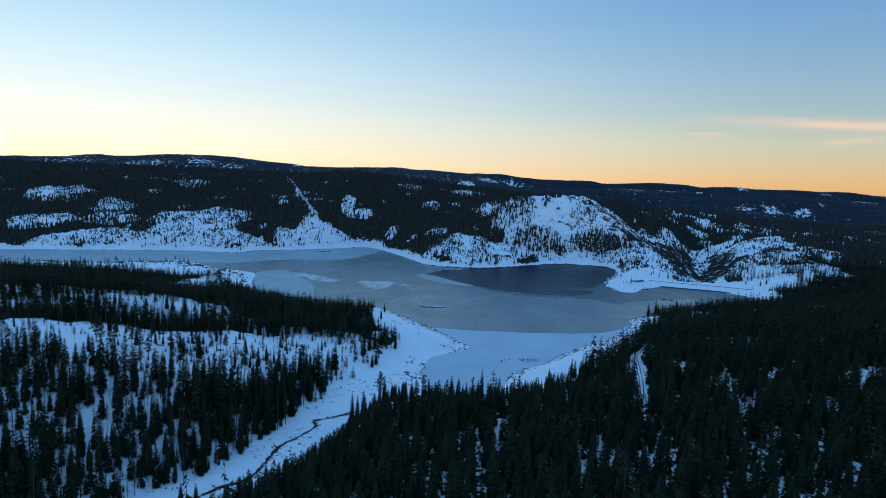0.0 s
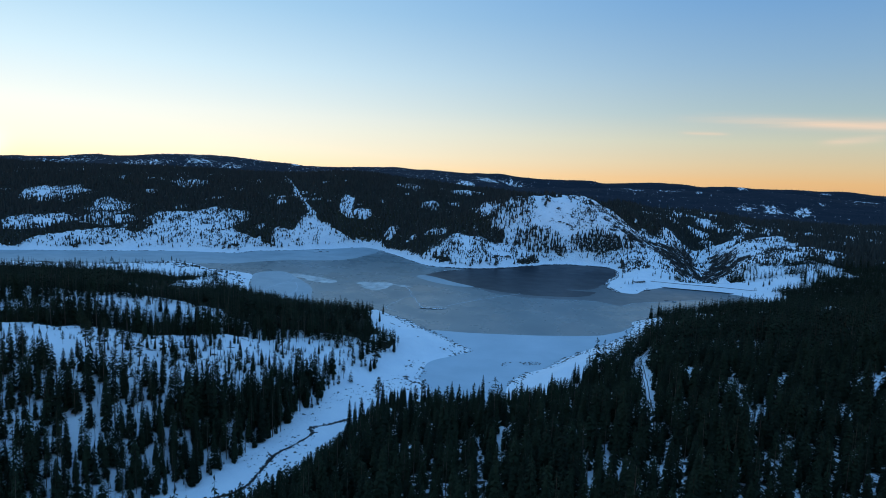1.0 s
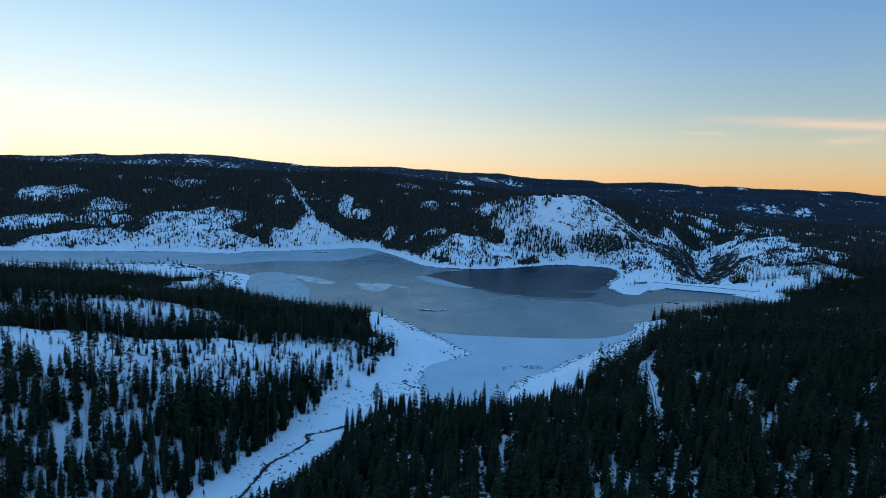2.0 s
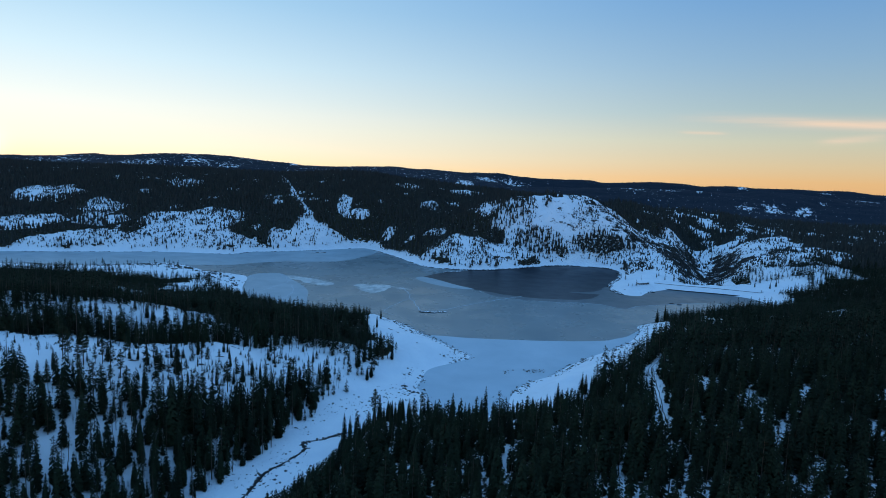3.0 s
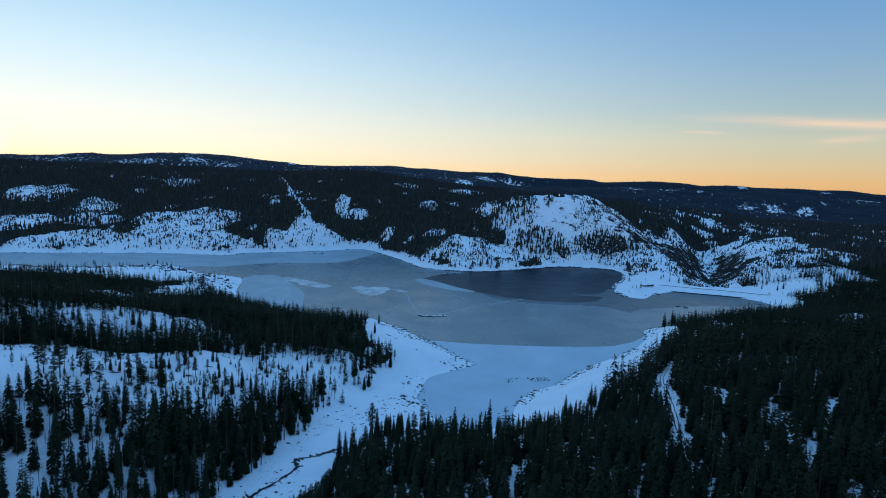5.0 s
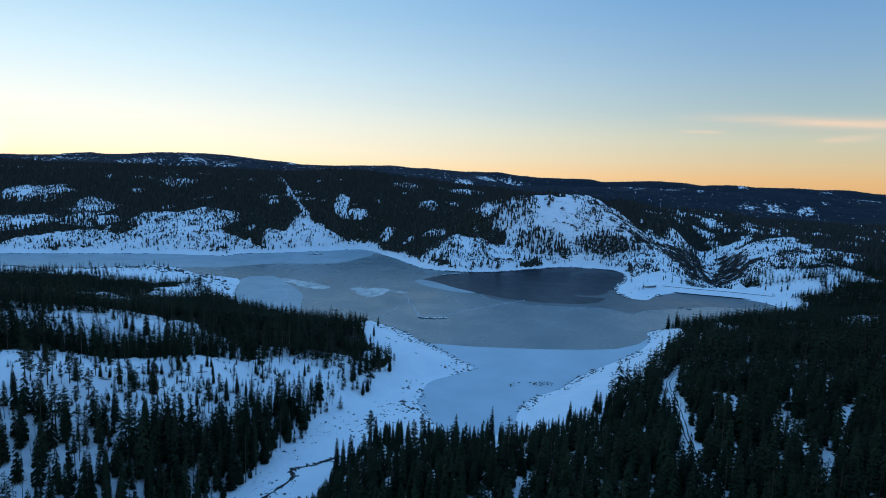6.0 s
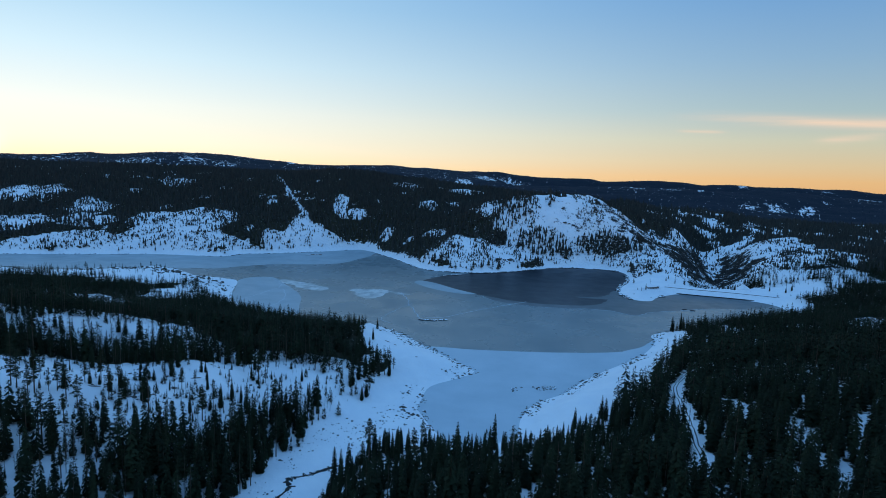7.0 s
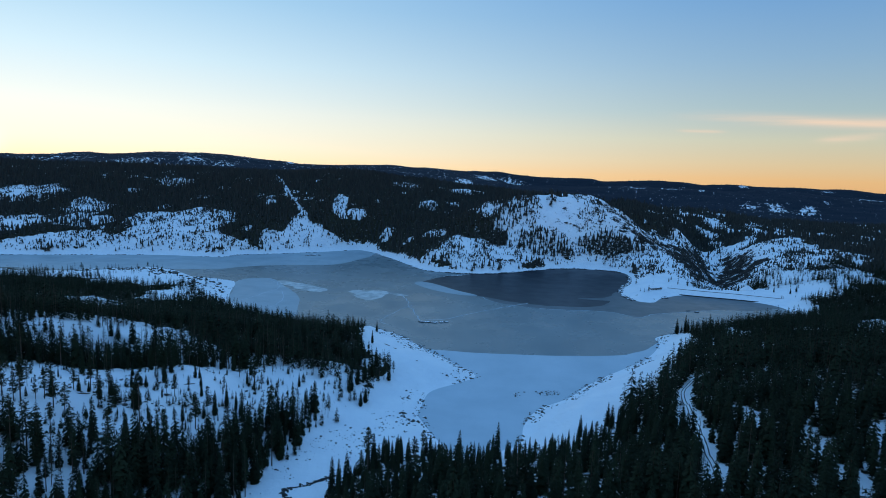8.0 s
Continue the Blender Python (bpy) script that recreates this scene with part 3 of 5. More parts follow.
def build_ground():
    ys = [-1500.0, -1000.0, -600.0, -300.0]
    while ys[-1] < 4940:
        y = ys[-1]
        ys.append(y + (100 if y < 0 else 12 if y < 180 else 3.0 * (1 + max(y - 300, 0) / 520)))
    ys, us = np.array(ys), np.linspace(-1, 1, 461)
    us = 0.6 * us + 0.4 * us ** 3
    gx = us[None, :] * (560 + 1.0 * np.maximum(ys, 0) + 0.5 * np.maximum(-ys, 0))[:, None]
    gy = np.repeat(ys[:, None], len(us), 1)
    x, y = gx.ravel(), gy.ravel()
    z, sd, creek, canyon = land(x, y)
    d = woods(x, y, sd, creek, canyon, z)
    gz = z.reshape(gx.shape)
    sy, sx = np.gradient(gz)
    slope = np.hypot(sx / np.gradient(gx, axis=1), sy / np.gradient(gy, axis=0)).ravel()
    cliff = np.exp(-((canyon - 22) / 34) ** 2) * step(880, 950, y) * (1 - step(1250, 1450, y))
    rib = line_distance(x, y, RIB, False)
    face = np.exp(-(rib / 11) ** 2) + 0.6 * np.exp(-(rib / 30) ** 2)
    rock = 0.2 * cliff * step(0.25, 0.7, slope) + 0.26 * face + 0.10 * step(0.35, 0.8, slope) * step(20, 60, sd) + 0.06 + 0.105 * np.exp(-((x - 260) / 200) ** 2 - ((y - 1070) / 150) ** 2)
    for c in CRAGS:
        rock = rock + 0.27 * np.exp(-(line_distance(x, y, c, False) / 15) ** 2) + 0.05 * np.exp(-(line_distance(x, y, c, False) / 35) ** 2)
    rock = np.where(sd < 12, 0.0, np.minimum(rock, np.where(canyon < 90, 0.40, 0.33)))
    thick = step(0.45, 0.85, d)
    groves = np.exp(-((x - 215) / 120) ** 4 - ((y - 1045) / 95) ** 4)
    # thick woods darken the ground's colour in place of canopy shade
    wood = thick * np.where(y > 860, 0.64 - 0.12 * groves, np.where(y > 430, 0.62, np.where(x > -55, 0.5, 0.3)))
    wood = np.where(y > 2200, 0.82 - 0.40 * far_snow(x, y), wood)
    me = mesh_from("ground", np.stack([x, y, z], -1), grid_faces(len(ys), len(us)), [M_GROUND], smooth=True)
    # third mask rises with distance: haze tint in the colour, coarser snow flecks
    for key, val in (("rock", rock), ("wood", wood), ("hazed", step(1500, 2600, y))):
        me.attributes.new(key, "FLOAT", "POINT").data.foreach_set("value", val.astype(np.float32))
    # polar about the camera's start, depth compressed so flecks fit its view
    view_polar = np.stack([3000 * np.arctan2(x, np.maximum(y, 1)), 0.2 * np.hypot(x, y), np.zeros(len(x))], -1)
    me.attributes.new("view_polar", "FLOAT_VECTOR", "POINT").data.foreach_set("vector", view_polar.astype(np.float32).ravel())
    return tagged(new("ground", me), "snow-covered mountain ground with bare granite", "ground", kind="structure")


ground = build_ground()


def flat_sheet(name, outline, z, mat, label, category, thick=0.0):
    """A level sheet with a worn, wavering edge."""
    bm = bmesh.new()
    vs = [bm.verts.new((px, py, z)) for px, py in outline]
    f = bm.faces.new(vs)
    if f.normal.z < 0:
        f.normal_flip()
    bmesh.ops.triangulate(bm, faces=[f])
    if thick:
        ex = bmesh.ops.extrude_face_region(bm, geom=list(bm.faces))
        bmesh.ops.translate(bm, verts=[v for v in ex["geom"] if isinstance(v, bmesh.types.BMVert)], vec=(0, 0, -thick))
        bmesh.ops.recalc_face_normals(bm, faces=list(bm.faces))
    me = bpy.data.meshes.new(name)
    bm.to_mesh(me)
    bm.free()
    me.materials.append(mat)
    return tagged(new(name, me), label, category, kind="structure")


def build_lake():
    xs, ys = np.arange(-1120, 420, 6.0), np.arange(320, 1120, 6.0)
    gx, gy = np.meshgrid(xs, ys)
    near = shore_distance(gx.ravel(), gy.ravel()) < 9
    quads = grid_faces(len(ys), len(xs))
    quads = quads[near[quads].all(1)]
    used, inv = np.unique(quads, return_inverse=True)
    verts = np.stack([gx.ravel()[used], gy.ravel()[used], np.zeros(len(used))], -1)
    return tagged(new("lake_ice", mesh_from("lake_ice", verts, inv.reshape(-1, 4), [M_ICE], smooth=True)), "smooth grey ice over a mountain reservoir", "lake ice", kind="structure")


lake = build_lake()


def wavy(corners, n=6, amp=1.5, seed=0.0):
    o = spread(corners, n)
    return np.stack([o[:, 0] + amp * value_noise(o[:, 0], o[:, 1], 14, seed), o[:, 1] + amp * value_noise(o[:, 0], o[:, 1], 14, seed + 3)], -1)


flat_sheet("snow_covered_ice", wavy([(-17, 520), (-1, 514.6), (34, 509.7), (78, 509), (112, 512), (141, 517), (150, 522), (165, 534), (191, 562), (205, 545), (150, 470), (90, 420), (60, 330), (0, 325), (-30, 395), (-5, 430), (20, 455), (-25, 500), (-40, 545)], 6, 1.2),
           0.06, M_SNOW_ICE, "snow crust lying on the frozen inlet", "snow crust")
# mid-tone step between the dark water and the lighter lake ice
flat_sheet("midtone_ice", wavy([(-22, 788), (-18, 812), (4, 846), (40, 876), (60, 890), (104, 911), (161, 954), (209, 972), (254, 966), (280, 938), (268, 883), (255, 845), (238, 818), (224, 777), (226, 742), (250, 740), (300, 784), (350, 772), (384, 735),
                             (350, 705), (301, 700), (256, 682), (220, 665), (199, 649), (189, 660), (169, 673), (134, 672), (104, 675), (76, 688), (57, 705), (52, 722), (48, 726), (32, 732), (10, 744), (-8, 762)], 5, 1.2),
           0.03, M_THIN_ICE, "mid-tone grey sheet grading the open water into the bay", "lake ice")
flat_sheet("open_water", wavy([(-22, 788), (-18, 812), (4, 846), (40, 876), (60, 890), (104, 911), (161, 954), (209, 972), (254, 966), (278, 938), (262, 871), (250, 837), (226, 800), (206, 768), (196, 730), (176, 702), (150, 690),
                               (120, 690), (90, 698), (62, 716), (50, 728), (32, 734), (10, 746), (-8, 764)], 5, 3.0),
           0.04, M_WATER, "dark open water under a thin skin of ice", "water")
flat_sheet("pale_ice", wavy([(-219, 693), (-235, 758), (-229, 786), (-203, 792), (-179, 751), (-150, 700), (-135, 640), (-132, 600), (-180, 590), (-215, 620)], 6, 2.0, 4.0), 0.03, M_PALE_ICE, "pale cracked ice plate beside the shore", "lake ice")
flat_sheet("pale_ice", wavy([(-560, 800), (-420, 806), (-319, 838), (-289, 846), (-239, 892), (-185, 908), (-143, 930), (-106, 1040), (-125, 1094), (-165, 1080), (-215, 1044), (-300, 1000), (-345, 962), (-430, 960), (-560, 925), (-700, 890), (-700, 770)], 6, 2.5, 5.0), 0.025, M_PALE_ICE, "pale refrozen ice along the far shore", "lake ice")
flat_sheet("white_ice_and_glare", wavy([(-192, 778), (-171, 772), (-128, 737), (-134, 721), (-165, 738)], 16, 6.0, 6.0), 0.05, M_WHITE_ICE, "whitish streak on the lake ice", "lake ice")
flat_sheet("white_ice_and_glare", wavy([(-100, 732), (-81, 742), (-54, 729), (-66, 695), (-80, 691), (-90, 711)], 16, 8.0, 7.0), 0.05, M_WHITE_ICE, "white patch of snow ice", "lake ice")
flat_sheet("white_ice_and_glare", wavy([(-55, 731), (-38, 722), (-30, 714), (-45, 716)], 8, 2.0, 8.0), 0.05, M_WHITE_ICE, "thin white smear on the lake ice", "lake ice")
# the sky's reflection at the water's tip, painted as a pale sheet
flat_sheet("white_ice_and_glare", wavy([(-29, 797), (-23, 808), (-8, 799), (8, 778), (24, 756), (44, 733), (30, 730), (8, 742), (-12, 762), (-24, 781)], 6, 1.0, 9.0), 0.07, M_PALE_ICE, "sky glare on open water, laid on as a pale sheet", "lake ice")
flat_sheet("grey_ice", wavy([(158, 738), (190, 746), (221, 778), (219, 749), (205, 731), (178, 730)], 6, 1.5, 10.0), 0.05, M_THIN_ICE, "thin grey ice shelf beside the point", "lake ice")


def crack(corners, width, seed):
    """A thin refrozen crack, wandering over the ice."""
    c = spread(corners, 9, False)
    c = c + np.stack([value_noise(c[:, 0], c[:, 1], 9, seed, 3), value_noise(c[:, 0], c[:, 1], 9, seed + 5, 3)], -1) * 3.0
    t = np.gradient(c, axis=0)
    t /= np.linalg.norm(t, axis=1)[:, None]
    w = width * (0.6 + 0.6 * np.abs(value_noise(c[:, 0], c[:, 1], 14, seed + 9)))[:, None]
    nrm = np.stack([-t[:, 1], t[:, 0]], -1) * w
    v = np.concatenate([c + nrm, c - nrm])
    k = len(c)
    q = [(i, i + 1, k + i + 1, k + i) for i in range(k - 1)]
    me = mesh_from("ice_crack", np.column_stack([v, np.full(len(v), 0.065)]), q[::1], [M_SNOW_ICE])
    me.flip_normals()
    return tagged(new("ice_crack", me), "white refrozen crack across the lake ice", "ice crack", kind="structure")


crack([(-10, 607), (13, 620), (54, 663), (73, 679), (97, 700)], 0.8, 1.0)
crack([(-40, 727), (-31, 683), (-26, 649), (-19, 622), (-17, 606)], 0.6, 2.0)
crack([(-28, 668), (-40, 640), (-52, 600), (-40, 585)], 0.4, 3.0)
crack([(104, 675), (134, 672), (169, 672), (189, 659), (199, 649), (220, 665), (256, 682), (300, 700)], 0.7, 4.0)
crack([(48, 725), (57, 705), (76, 688), (104, 675)], 0.4, 7.0)
crack([(-205, 640), (-190, 690), (-180, 740), (-200, 780)], 0.5, 5.0)
crack([(-165, 615), (-160, 670), (-172, 720)], 0.5, 6.0)


# ---- conifers ----
def trunk_of(sides, foot, bend=0.0):
    """A tapered trunk for a tree 1 m high."""
    tv, tf = [], []
    rings = ((-0.03, foot * 1.2), (0.04, foot), (0.5, foot * 0.62), (0.97, foot * 0.12)) if sides > 3 else ((-0.03, foot), (0.97, foot * 0.12))
    for k, (z, r) in enumerate(rings):
        tv += [(bend * z * z + r * math.cos(2 * math.pi * i / sides), r * math.sin(2 * math.pi * i / sides), z) for i in range(sides)]
        if k:
            for i in range(sides):
                a, b = (k - 1) * sides + i, (k - 1) * sides + (i + 1) % sides
                tf += [(a, b, b + sides), (a, b + sides, a + sides)]
    return tv, tf


def spray(rng, vs, fs, a, z, rr, droop, open_):
    """A flat torn fan of needles on one bough."""
    b = len(vs)
    vs.append((0.08 * rr * math.cos(a), 0.08 * rr * math.sin(a), z + 0.22 * rr))
    for turn in (-open_, 0.0, open_):
        r = rr * (rng.uniform(0.66, 0.86) if turn else rng.uniform(0.92, 1.08))
        vs.append((r * math.cos(a + turn), r * math.sin(a + turn), z - droop * r * rng.uniform(0.7, 1.3)))
    fs += [(b, b + 1, b + 2), (b, b + 2, b + 3)]


def fir(seed, whorls, count, base, radius, shape=0.85, droop=0.25, sides=5, spare=1.0, fine=True):
    """A full, pointed fir 1 m high: many short sprays over a steady cone, wider below."""
    rng = random.Random(seed)
    tv, tf = trunk_of(sides, 0.013)
    cv, cf = [], []
    lop = [rng.uniform(0.82, 1.14) for _ in range(5)]
    for w in range(whorls):
        s = (w + rng.uniform(-0.3, 0.3)) / whorls
        s = min(max(s, 0), 0.97)
        swell = rng.uniform(0.86, 1.1)
        r = radius * ((1 - s) ** shape) * min(1, 0.72 + 2.2 * s) * swell + (0.012 if fine else 0.02)
        n = max(4, round(count * (1 - 0.45 * s)))
        turn = rng.uniform(0, 6.28)
        for i in range(n):
            if rng.random() > spare:
                continue
            a = turn + (i + rng.uniform(-0.4, 0.4)) * 2 * math.pi / n
            rr = r * lop[int(a * 0.8) % 5] * rng.uniform(0.86, 1.1)
            z = base + (1 - base) * min(s + rng.uniform(-0.7, 0.7) / whorls, 0.975)
            if fine:
                spray(rng, cv, cf, a, z, rr, droop * (1.3 - 0.8 * s), rng.uniform(0.3, 0.5))
            else:
                b, wide = len(cv), rng.uniform(0.26, 0.44)
                cv.append((0.0, 0.0, z + 0.3 * rr))
                for q in (-wide, wide):
                    cv.append((rr * math.cos(a + q), rr * math.sin(a + q), z - droop * rr * rng.uniform(0.4, 1.4)))
                cf.append((b, b + 1, b + 2))
    b = len(cv)
    cv += [(0.017, 0, 0.93), (-0.010, 0.014, 0.93), (-0.008, -0.015, 0.93), (0, 0, 1.0)]
    cf += [(b, b + 1, b + 3), (b + 1, b + 2, b + 3), (b + 2, b, b + 3)]
    return np.array(tv), np.array(tf), np.array(cv), np.array(cf)


def pine(seed, limbs, tufts, base, radius, sides=5):
    """An open pine: bare lower trunk, crooked limbs ending in loose clumps of needles."""
    rng = random.Random(seed)
    tv, tf = trunk_of(sides, 0.014, rng.uniform(-0.03, 0.03))
    cv, cf = [], []
    for i in range(limbs):
        s = (i + rng.uniform(0, 1)) / limbs
        z = base + (0.97 - base) * s
        a = i * 2.4 + rng.uniform(-0.7, 0.7)
        reach = radius * (1 - s) ** 0.55 * min(1.0, 0.55 + 2.5 * s) * rng.uniform(0.45, 1.25)
        lift = rng.uniform(-0.15, 0.35) * reach
        cx, cy, cz = reach * math.cos(a), reach * math.sin(a), z + lift
        b = len(cv)
        cv += [(0, 0, z - 0.004), (0, 0, z + 0.006), (cx, cy, cz)]
        cf.append((b, b + 1, b + 2))
        size = (0.034 + 0.35 * reach) * rng.uniform(0.8, 1.2)
        for k in range(tufts):
            t = rng.uniform(0.45, 1.1)
            p, q, h = cx * t + rng.uniform(-0.6, 0.6) * size, cy * t + rng.uniform(-0.6, 0.6) * size, z + lift * t + rng.uniform(-0.35, 0.45) * size
            b = len(cv)
            for _ in range(3):
                cv.append((p + rng.uniform(-0.62, 0.62) * size, q + rng.uniform(-0.62, 0.62) * size, h + rng.uniform(-0.34, 0.34) * size))
            cf.append((b, b + 1, b + 2))
    return np.array(tv), np.array(tf), np.array(cv), np.array(cf)


def snag(seed, sides=5):
    """A dead trunk with a few broken limbs."""
    rng = random.Random(seed)
    tv, tf = trunk_of(sides, 0.014, 0.02)
    cv, cf = [], []
    for i in range(14):
        z, a, r = 0.3 + 0.048 * i, i * 2.2 + rng.uniform(-0.5, 0.5), rng.uniform(0.02, 0.08)
        b = len(cv)
        cv += [(0, 0, z), (0, 0, z + 0.012), (r * math.cos(a), r * math.sin(a), z - rng.uniform(-0.02, 0.03))]
        cf.append((b, b + 1, b + 2))
    return np.array(tv), np.array(tf), np.array(cv), np.array(cf)


def far_conifer(seed, tiers, sides, radius):
    """A ragged spire for woods far off: stacked skirts with torn hems."""
    rng = random.Random(seed)
    v, f = [], []
    for k in range(tiers):
        z0, z1 = 0.12 + 0.78 * k / tiers, min(1.0, 0.12 + 0.88 * (k + 1.5) / tiers)
        r = radius * (1 - k / tiers) + 0.01
        b = len(v)
        v.append((0, 0, z1))
        for i in range(sides):
            a = (i + rng.uniform(-0.3, 0.3)) * 2 * math.pi / sides
            rr = r * rng.uniform(0.65, 1.25)
            v.append((rr * math.cos(a), rr * math.sin(a), z0 + rng.uniform(-0.05, 0.05)))
        f += [(b, b + 1 + i, b + 1 + (i + 1) % sides) for i in range(sides)]
    return np.array(v), np.array(f)


def plant(x, y, jitter_seed, spacing, keep):
    """Jittered places over a stretch of the plan, thinned by the woods' thickness."""
    rng = np.random.default_rng(jitter_seed)
    nx, ny = int((x[1] - x[0]) / spacing), int((y[1] - y[0]) / spacing)
    i, j = np.meshgrid(np.arange(nx), np.arange(ny))
    px = x[0] + (i.ravel() + rng.uniform(0, 1, nx * ny)) * spacing
    py = y[0] + (j.ravel() + rng.uniform(0, 1, nx * ny)) * spacing
    ok = keep(px, py)
    px, py = px[ok], py[ok]
    z, sd, creek, canyon = land(px, py)
    d = woods(px, py, sd, creek, canyon, z)
    ok = (rng.uniform(0, 1, len(px)) < d) & (sd > 8)
    return px[ok], py[ok], z[ok], d[ok], rng


def scatter(templates, kinds, px, py, pz, height, fat, turn):
    """All the trees of a stretch as one array of points, faces and material slots."""
    allv, allf, allm, allt, base = [], [], [], [], 0
    for k, (v, f, slots) in enumerate(templates):
        sel = np.nonzero(kinds == k)[0]
        if not len(sel):
            continue
        c, s = np.cos(turn[sel])[:, None], np.sin(turn[sel])[:, None]
        h, w = height[sel][:, None], (height[sel] * fat[sel])[:, None]
        pts = np.stack([px[sel][:, None] + w * (c * v[:, 0] - s * v[:, 1]), py[sel][:, None] + w * (s * v[:, 0] + c * v[:, 1]), pz[sel][:, None] + h * v[:, 2]], -1)
        allv.append(pts.reshape(-1, 3))
        allf.append((f[None] + (np.arange(len(sel)) * len(v))[:, None, None] + base).reshape(-1, 3))
        allm.append(np.tile(slots, len(sel)))
        allt.append(np.repeat(lattice(np.round(px[sel] * 7), np.round(py[sel] * 5), 3.0), len(v)))
        base += len(sel) * len(v)
    return np.concatenate(allv), np.concatenate(allf), np.concatenate(allm), np.concatenate(allt)


def grove(name, v, f, mats, slots, tints, label, category="forest"):
    me = mesh_from(name, v, f, mats, slots)
    me.attributes.new("tint", "FLOAT", "POINT").data.foreach_set("value", tints.astype(np.float32))
    return tagged(new(name, me), label, category, kind="stuff")


def joined(tv, tf, cv, cf, leaf):
    """Trunk and crown in one template; slot 0 is bark, 1 fir, 2 pine."""
    return np.concatenate([tv, cv]), np.concatenate([tf, cf + len(tv)]), np.concatenate([np.zeros(len(tf), int), np.full(len(cf), leaf)])


def in_view(px, py, margin=40):
    return np.abs(px + 0.02 * py) < 0.80 * py + margin


def tree_heights(px, py, d, rng):
    """Tall in the thick of the wood, short and mixed in the open."""
    h = 12.4 - 2.6 * step(275, 310, py) * (px < -60) * (1 - step(430, 560, py)) * (d < 0.6) - 5.6 * step(405, 520, py) * (px < -60) - 3.2 * step(470, 540, py) * (px > 150) - 1 * step(600, 800, py) + (4.0 * value_noise(px, py, 60, 70.0, 2) + rng.normal(0, 2.8, len(px))) * (1 - 0.5 * step(405, 520, py))
    small = rng.uniform(0, 1, len(px)) < np.where(d < 0.4, 0.62, np.where(px < -60, 0.22, 0.16))
    h = np.where(small, h * rng.uniform(0.15, 0.55, len(px)), h)
    tall = rng.uniform(0, 1, len(px)) < 0.12
    front = (px > -64) & (px < 80) & (py > 286 + 0.12 * px)
    h = np.where(front, np.minimum(h, 8.5), h)
    # low trees along the eastern bank of the creek
    bank = (px > np.interp(py, CREEK[:, 1], CREEK[:, 0])) & (py < 320)
    h = np.where(bank, np.minimum(h, 7.5 + 0.5 * np.maximum(line_distance(px, py, CREEK, False) - 24, 0)), h)
    return np.clip(np.where(tall & ~small & ~front & ~bank, h * 1.3, h), 2.0, 26.0)


MID_TREES = [joined(*fir(100 + i, 22, 9, 0.05, 0.125 + 0.016 * (i % 3), 0.58 + 0.1 * (i % 2), 0.3, 3, 0.95, False), 1) for i in range(5)]
MID_TREES += [joined(*pine(130 + i, 24, 6, 0.26 + 0.08 * i, 0.13, 4), 2) for i in range(3)]
MID_TREES += [joined(*snag(140, 3), 0)]
BACK_TREES = [joined(*fir(150 + i, 12, 6, 0.05, 0.135 + 0.016 * (i % 3), 0.62, 0.25, 3, 1.0, False), 1) for i in range(5)]
BACK_TREES += [joined(*pine(160 + i, 13, 4, 0.14 + 0.05 * i, 0.17, 3), 2) for i in range(3)]
BACK_TREES += [joined(*snag(170, 3), 0)]


def choose(px, py, rng, d, pine_share):
    k = rng.integers(0, 5, len(px))
    pine = rng.uniform(0, 1, len(px)) < np.where(d < 0.5, pine_share * 1.5, np.where(py > 430, 0.4, 1.0) * pine_share)
    k = np.where(pine, rng.integers(5, 8, len(px)), k)
    return np.where(rng.uniform(0, 1, len(px)) < 0.015, 8, k)


def foreground(px, py, d, h):
    """Trees that stand out singly: those of the open snow on the rise, and the front rank above the creek and the inlet."""
    rise = (d < 0.4) & (px < -60) & (px > -230) & (py > 250) & (py < 420) & (h > 4.5)
    rank = (px > -64) & (px < 100) & (py > 287 + 0.12 * px) & (py < 345) & (h > 8)
    return rise | rank


def wood_stuff(name, x, y, spacing, seed, label, pine_share, keep):
    px, py, pz, d, rng = plant(x, y, seed, spacing, keep)
    h, kind = tree_heights(px, py, d, rng), choose(px, py, rng, d, pine_share)
    fat, turn = rng.uniform(0.85, 1.25, len(px)) * np.where((py > 430) & (px < -60), 1.25, 1.0) * np.where((py < 420) & (px < -60), 0.86, 1.0), rng.uniform(0, 6.28, len(px))
    parts = []
    single = foreground(px, py, d, h)
    for templates, sel in ((MID_TREES, (py < np.where(px < -60, 400, 345)) & ~single), (BACK_TREES, (py >= np.where(px < -60, 400, 345)) & ~single)):
        if sel.any():
            parts.append(scatter(templates, kind[sel], px[sel], py[sel], pz[sel], h[sel], fat[sel], turn[sel]))
    v, f, base = np.concatenate([p[0] for p in parts]), [], 0
    for p in parts:
        f.append(p[1] + base)
        base += len(p[0])
    f, m, tints = np.concatenate(f), np.concatenate([p[2] for p in parts]), np.concatenate([p[3] for p in parts])
    grove(name, v, f, [M_BARK, M_FIR, M_PINE], m, tints, label)
    return [(px[i], py[i], pz[i], h[i], fat[i], turn[i], kind[i]) for i in np.nonzero(single)[0]]


SINGLE = wood_stuff("conifer_wood", (-520, -40), (195, 830), 3.8, 11, "dark conifers on a snowy rise beside the lake", 0.35, lambda a, b: in_view(a, b) & (a < -60))
SINGLE += wood_stuff("creekside_wood", (-210, -60), (195, 350), 4.5, 18, "close-set dark conifers above the snowy creek", 0.2, lambda a, b: in_view(a, b) & (a < -60) & (b < 240 + 0.0 * a + np.where(a > -140, 110, 0)) & (line_distance(a, b, CREEK, False) < 52))
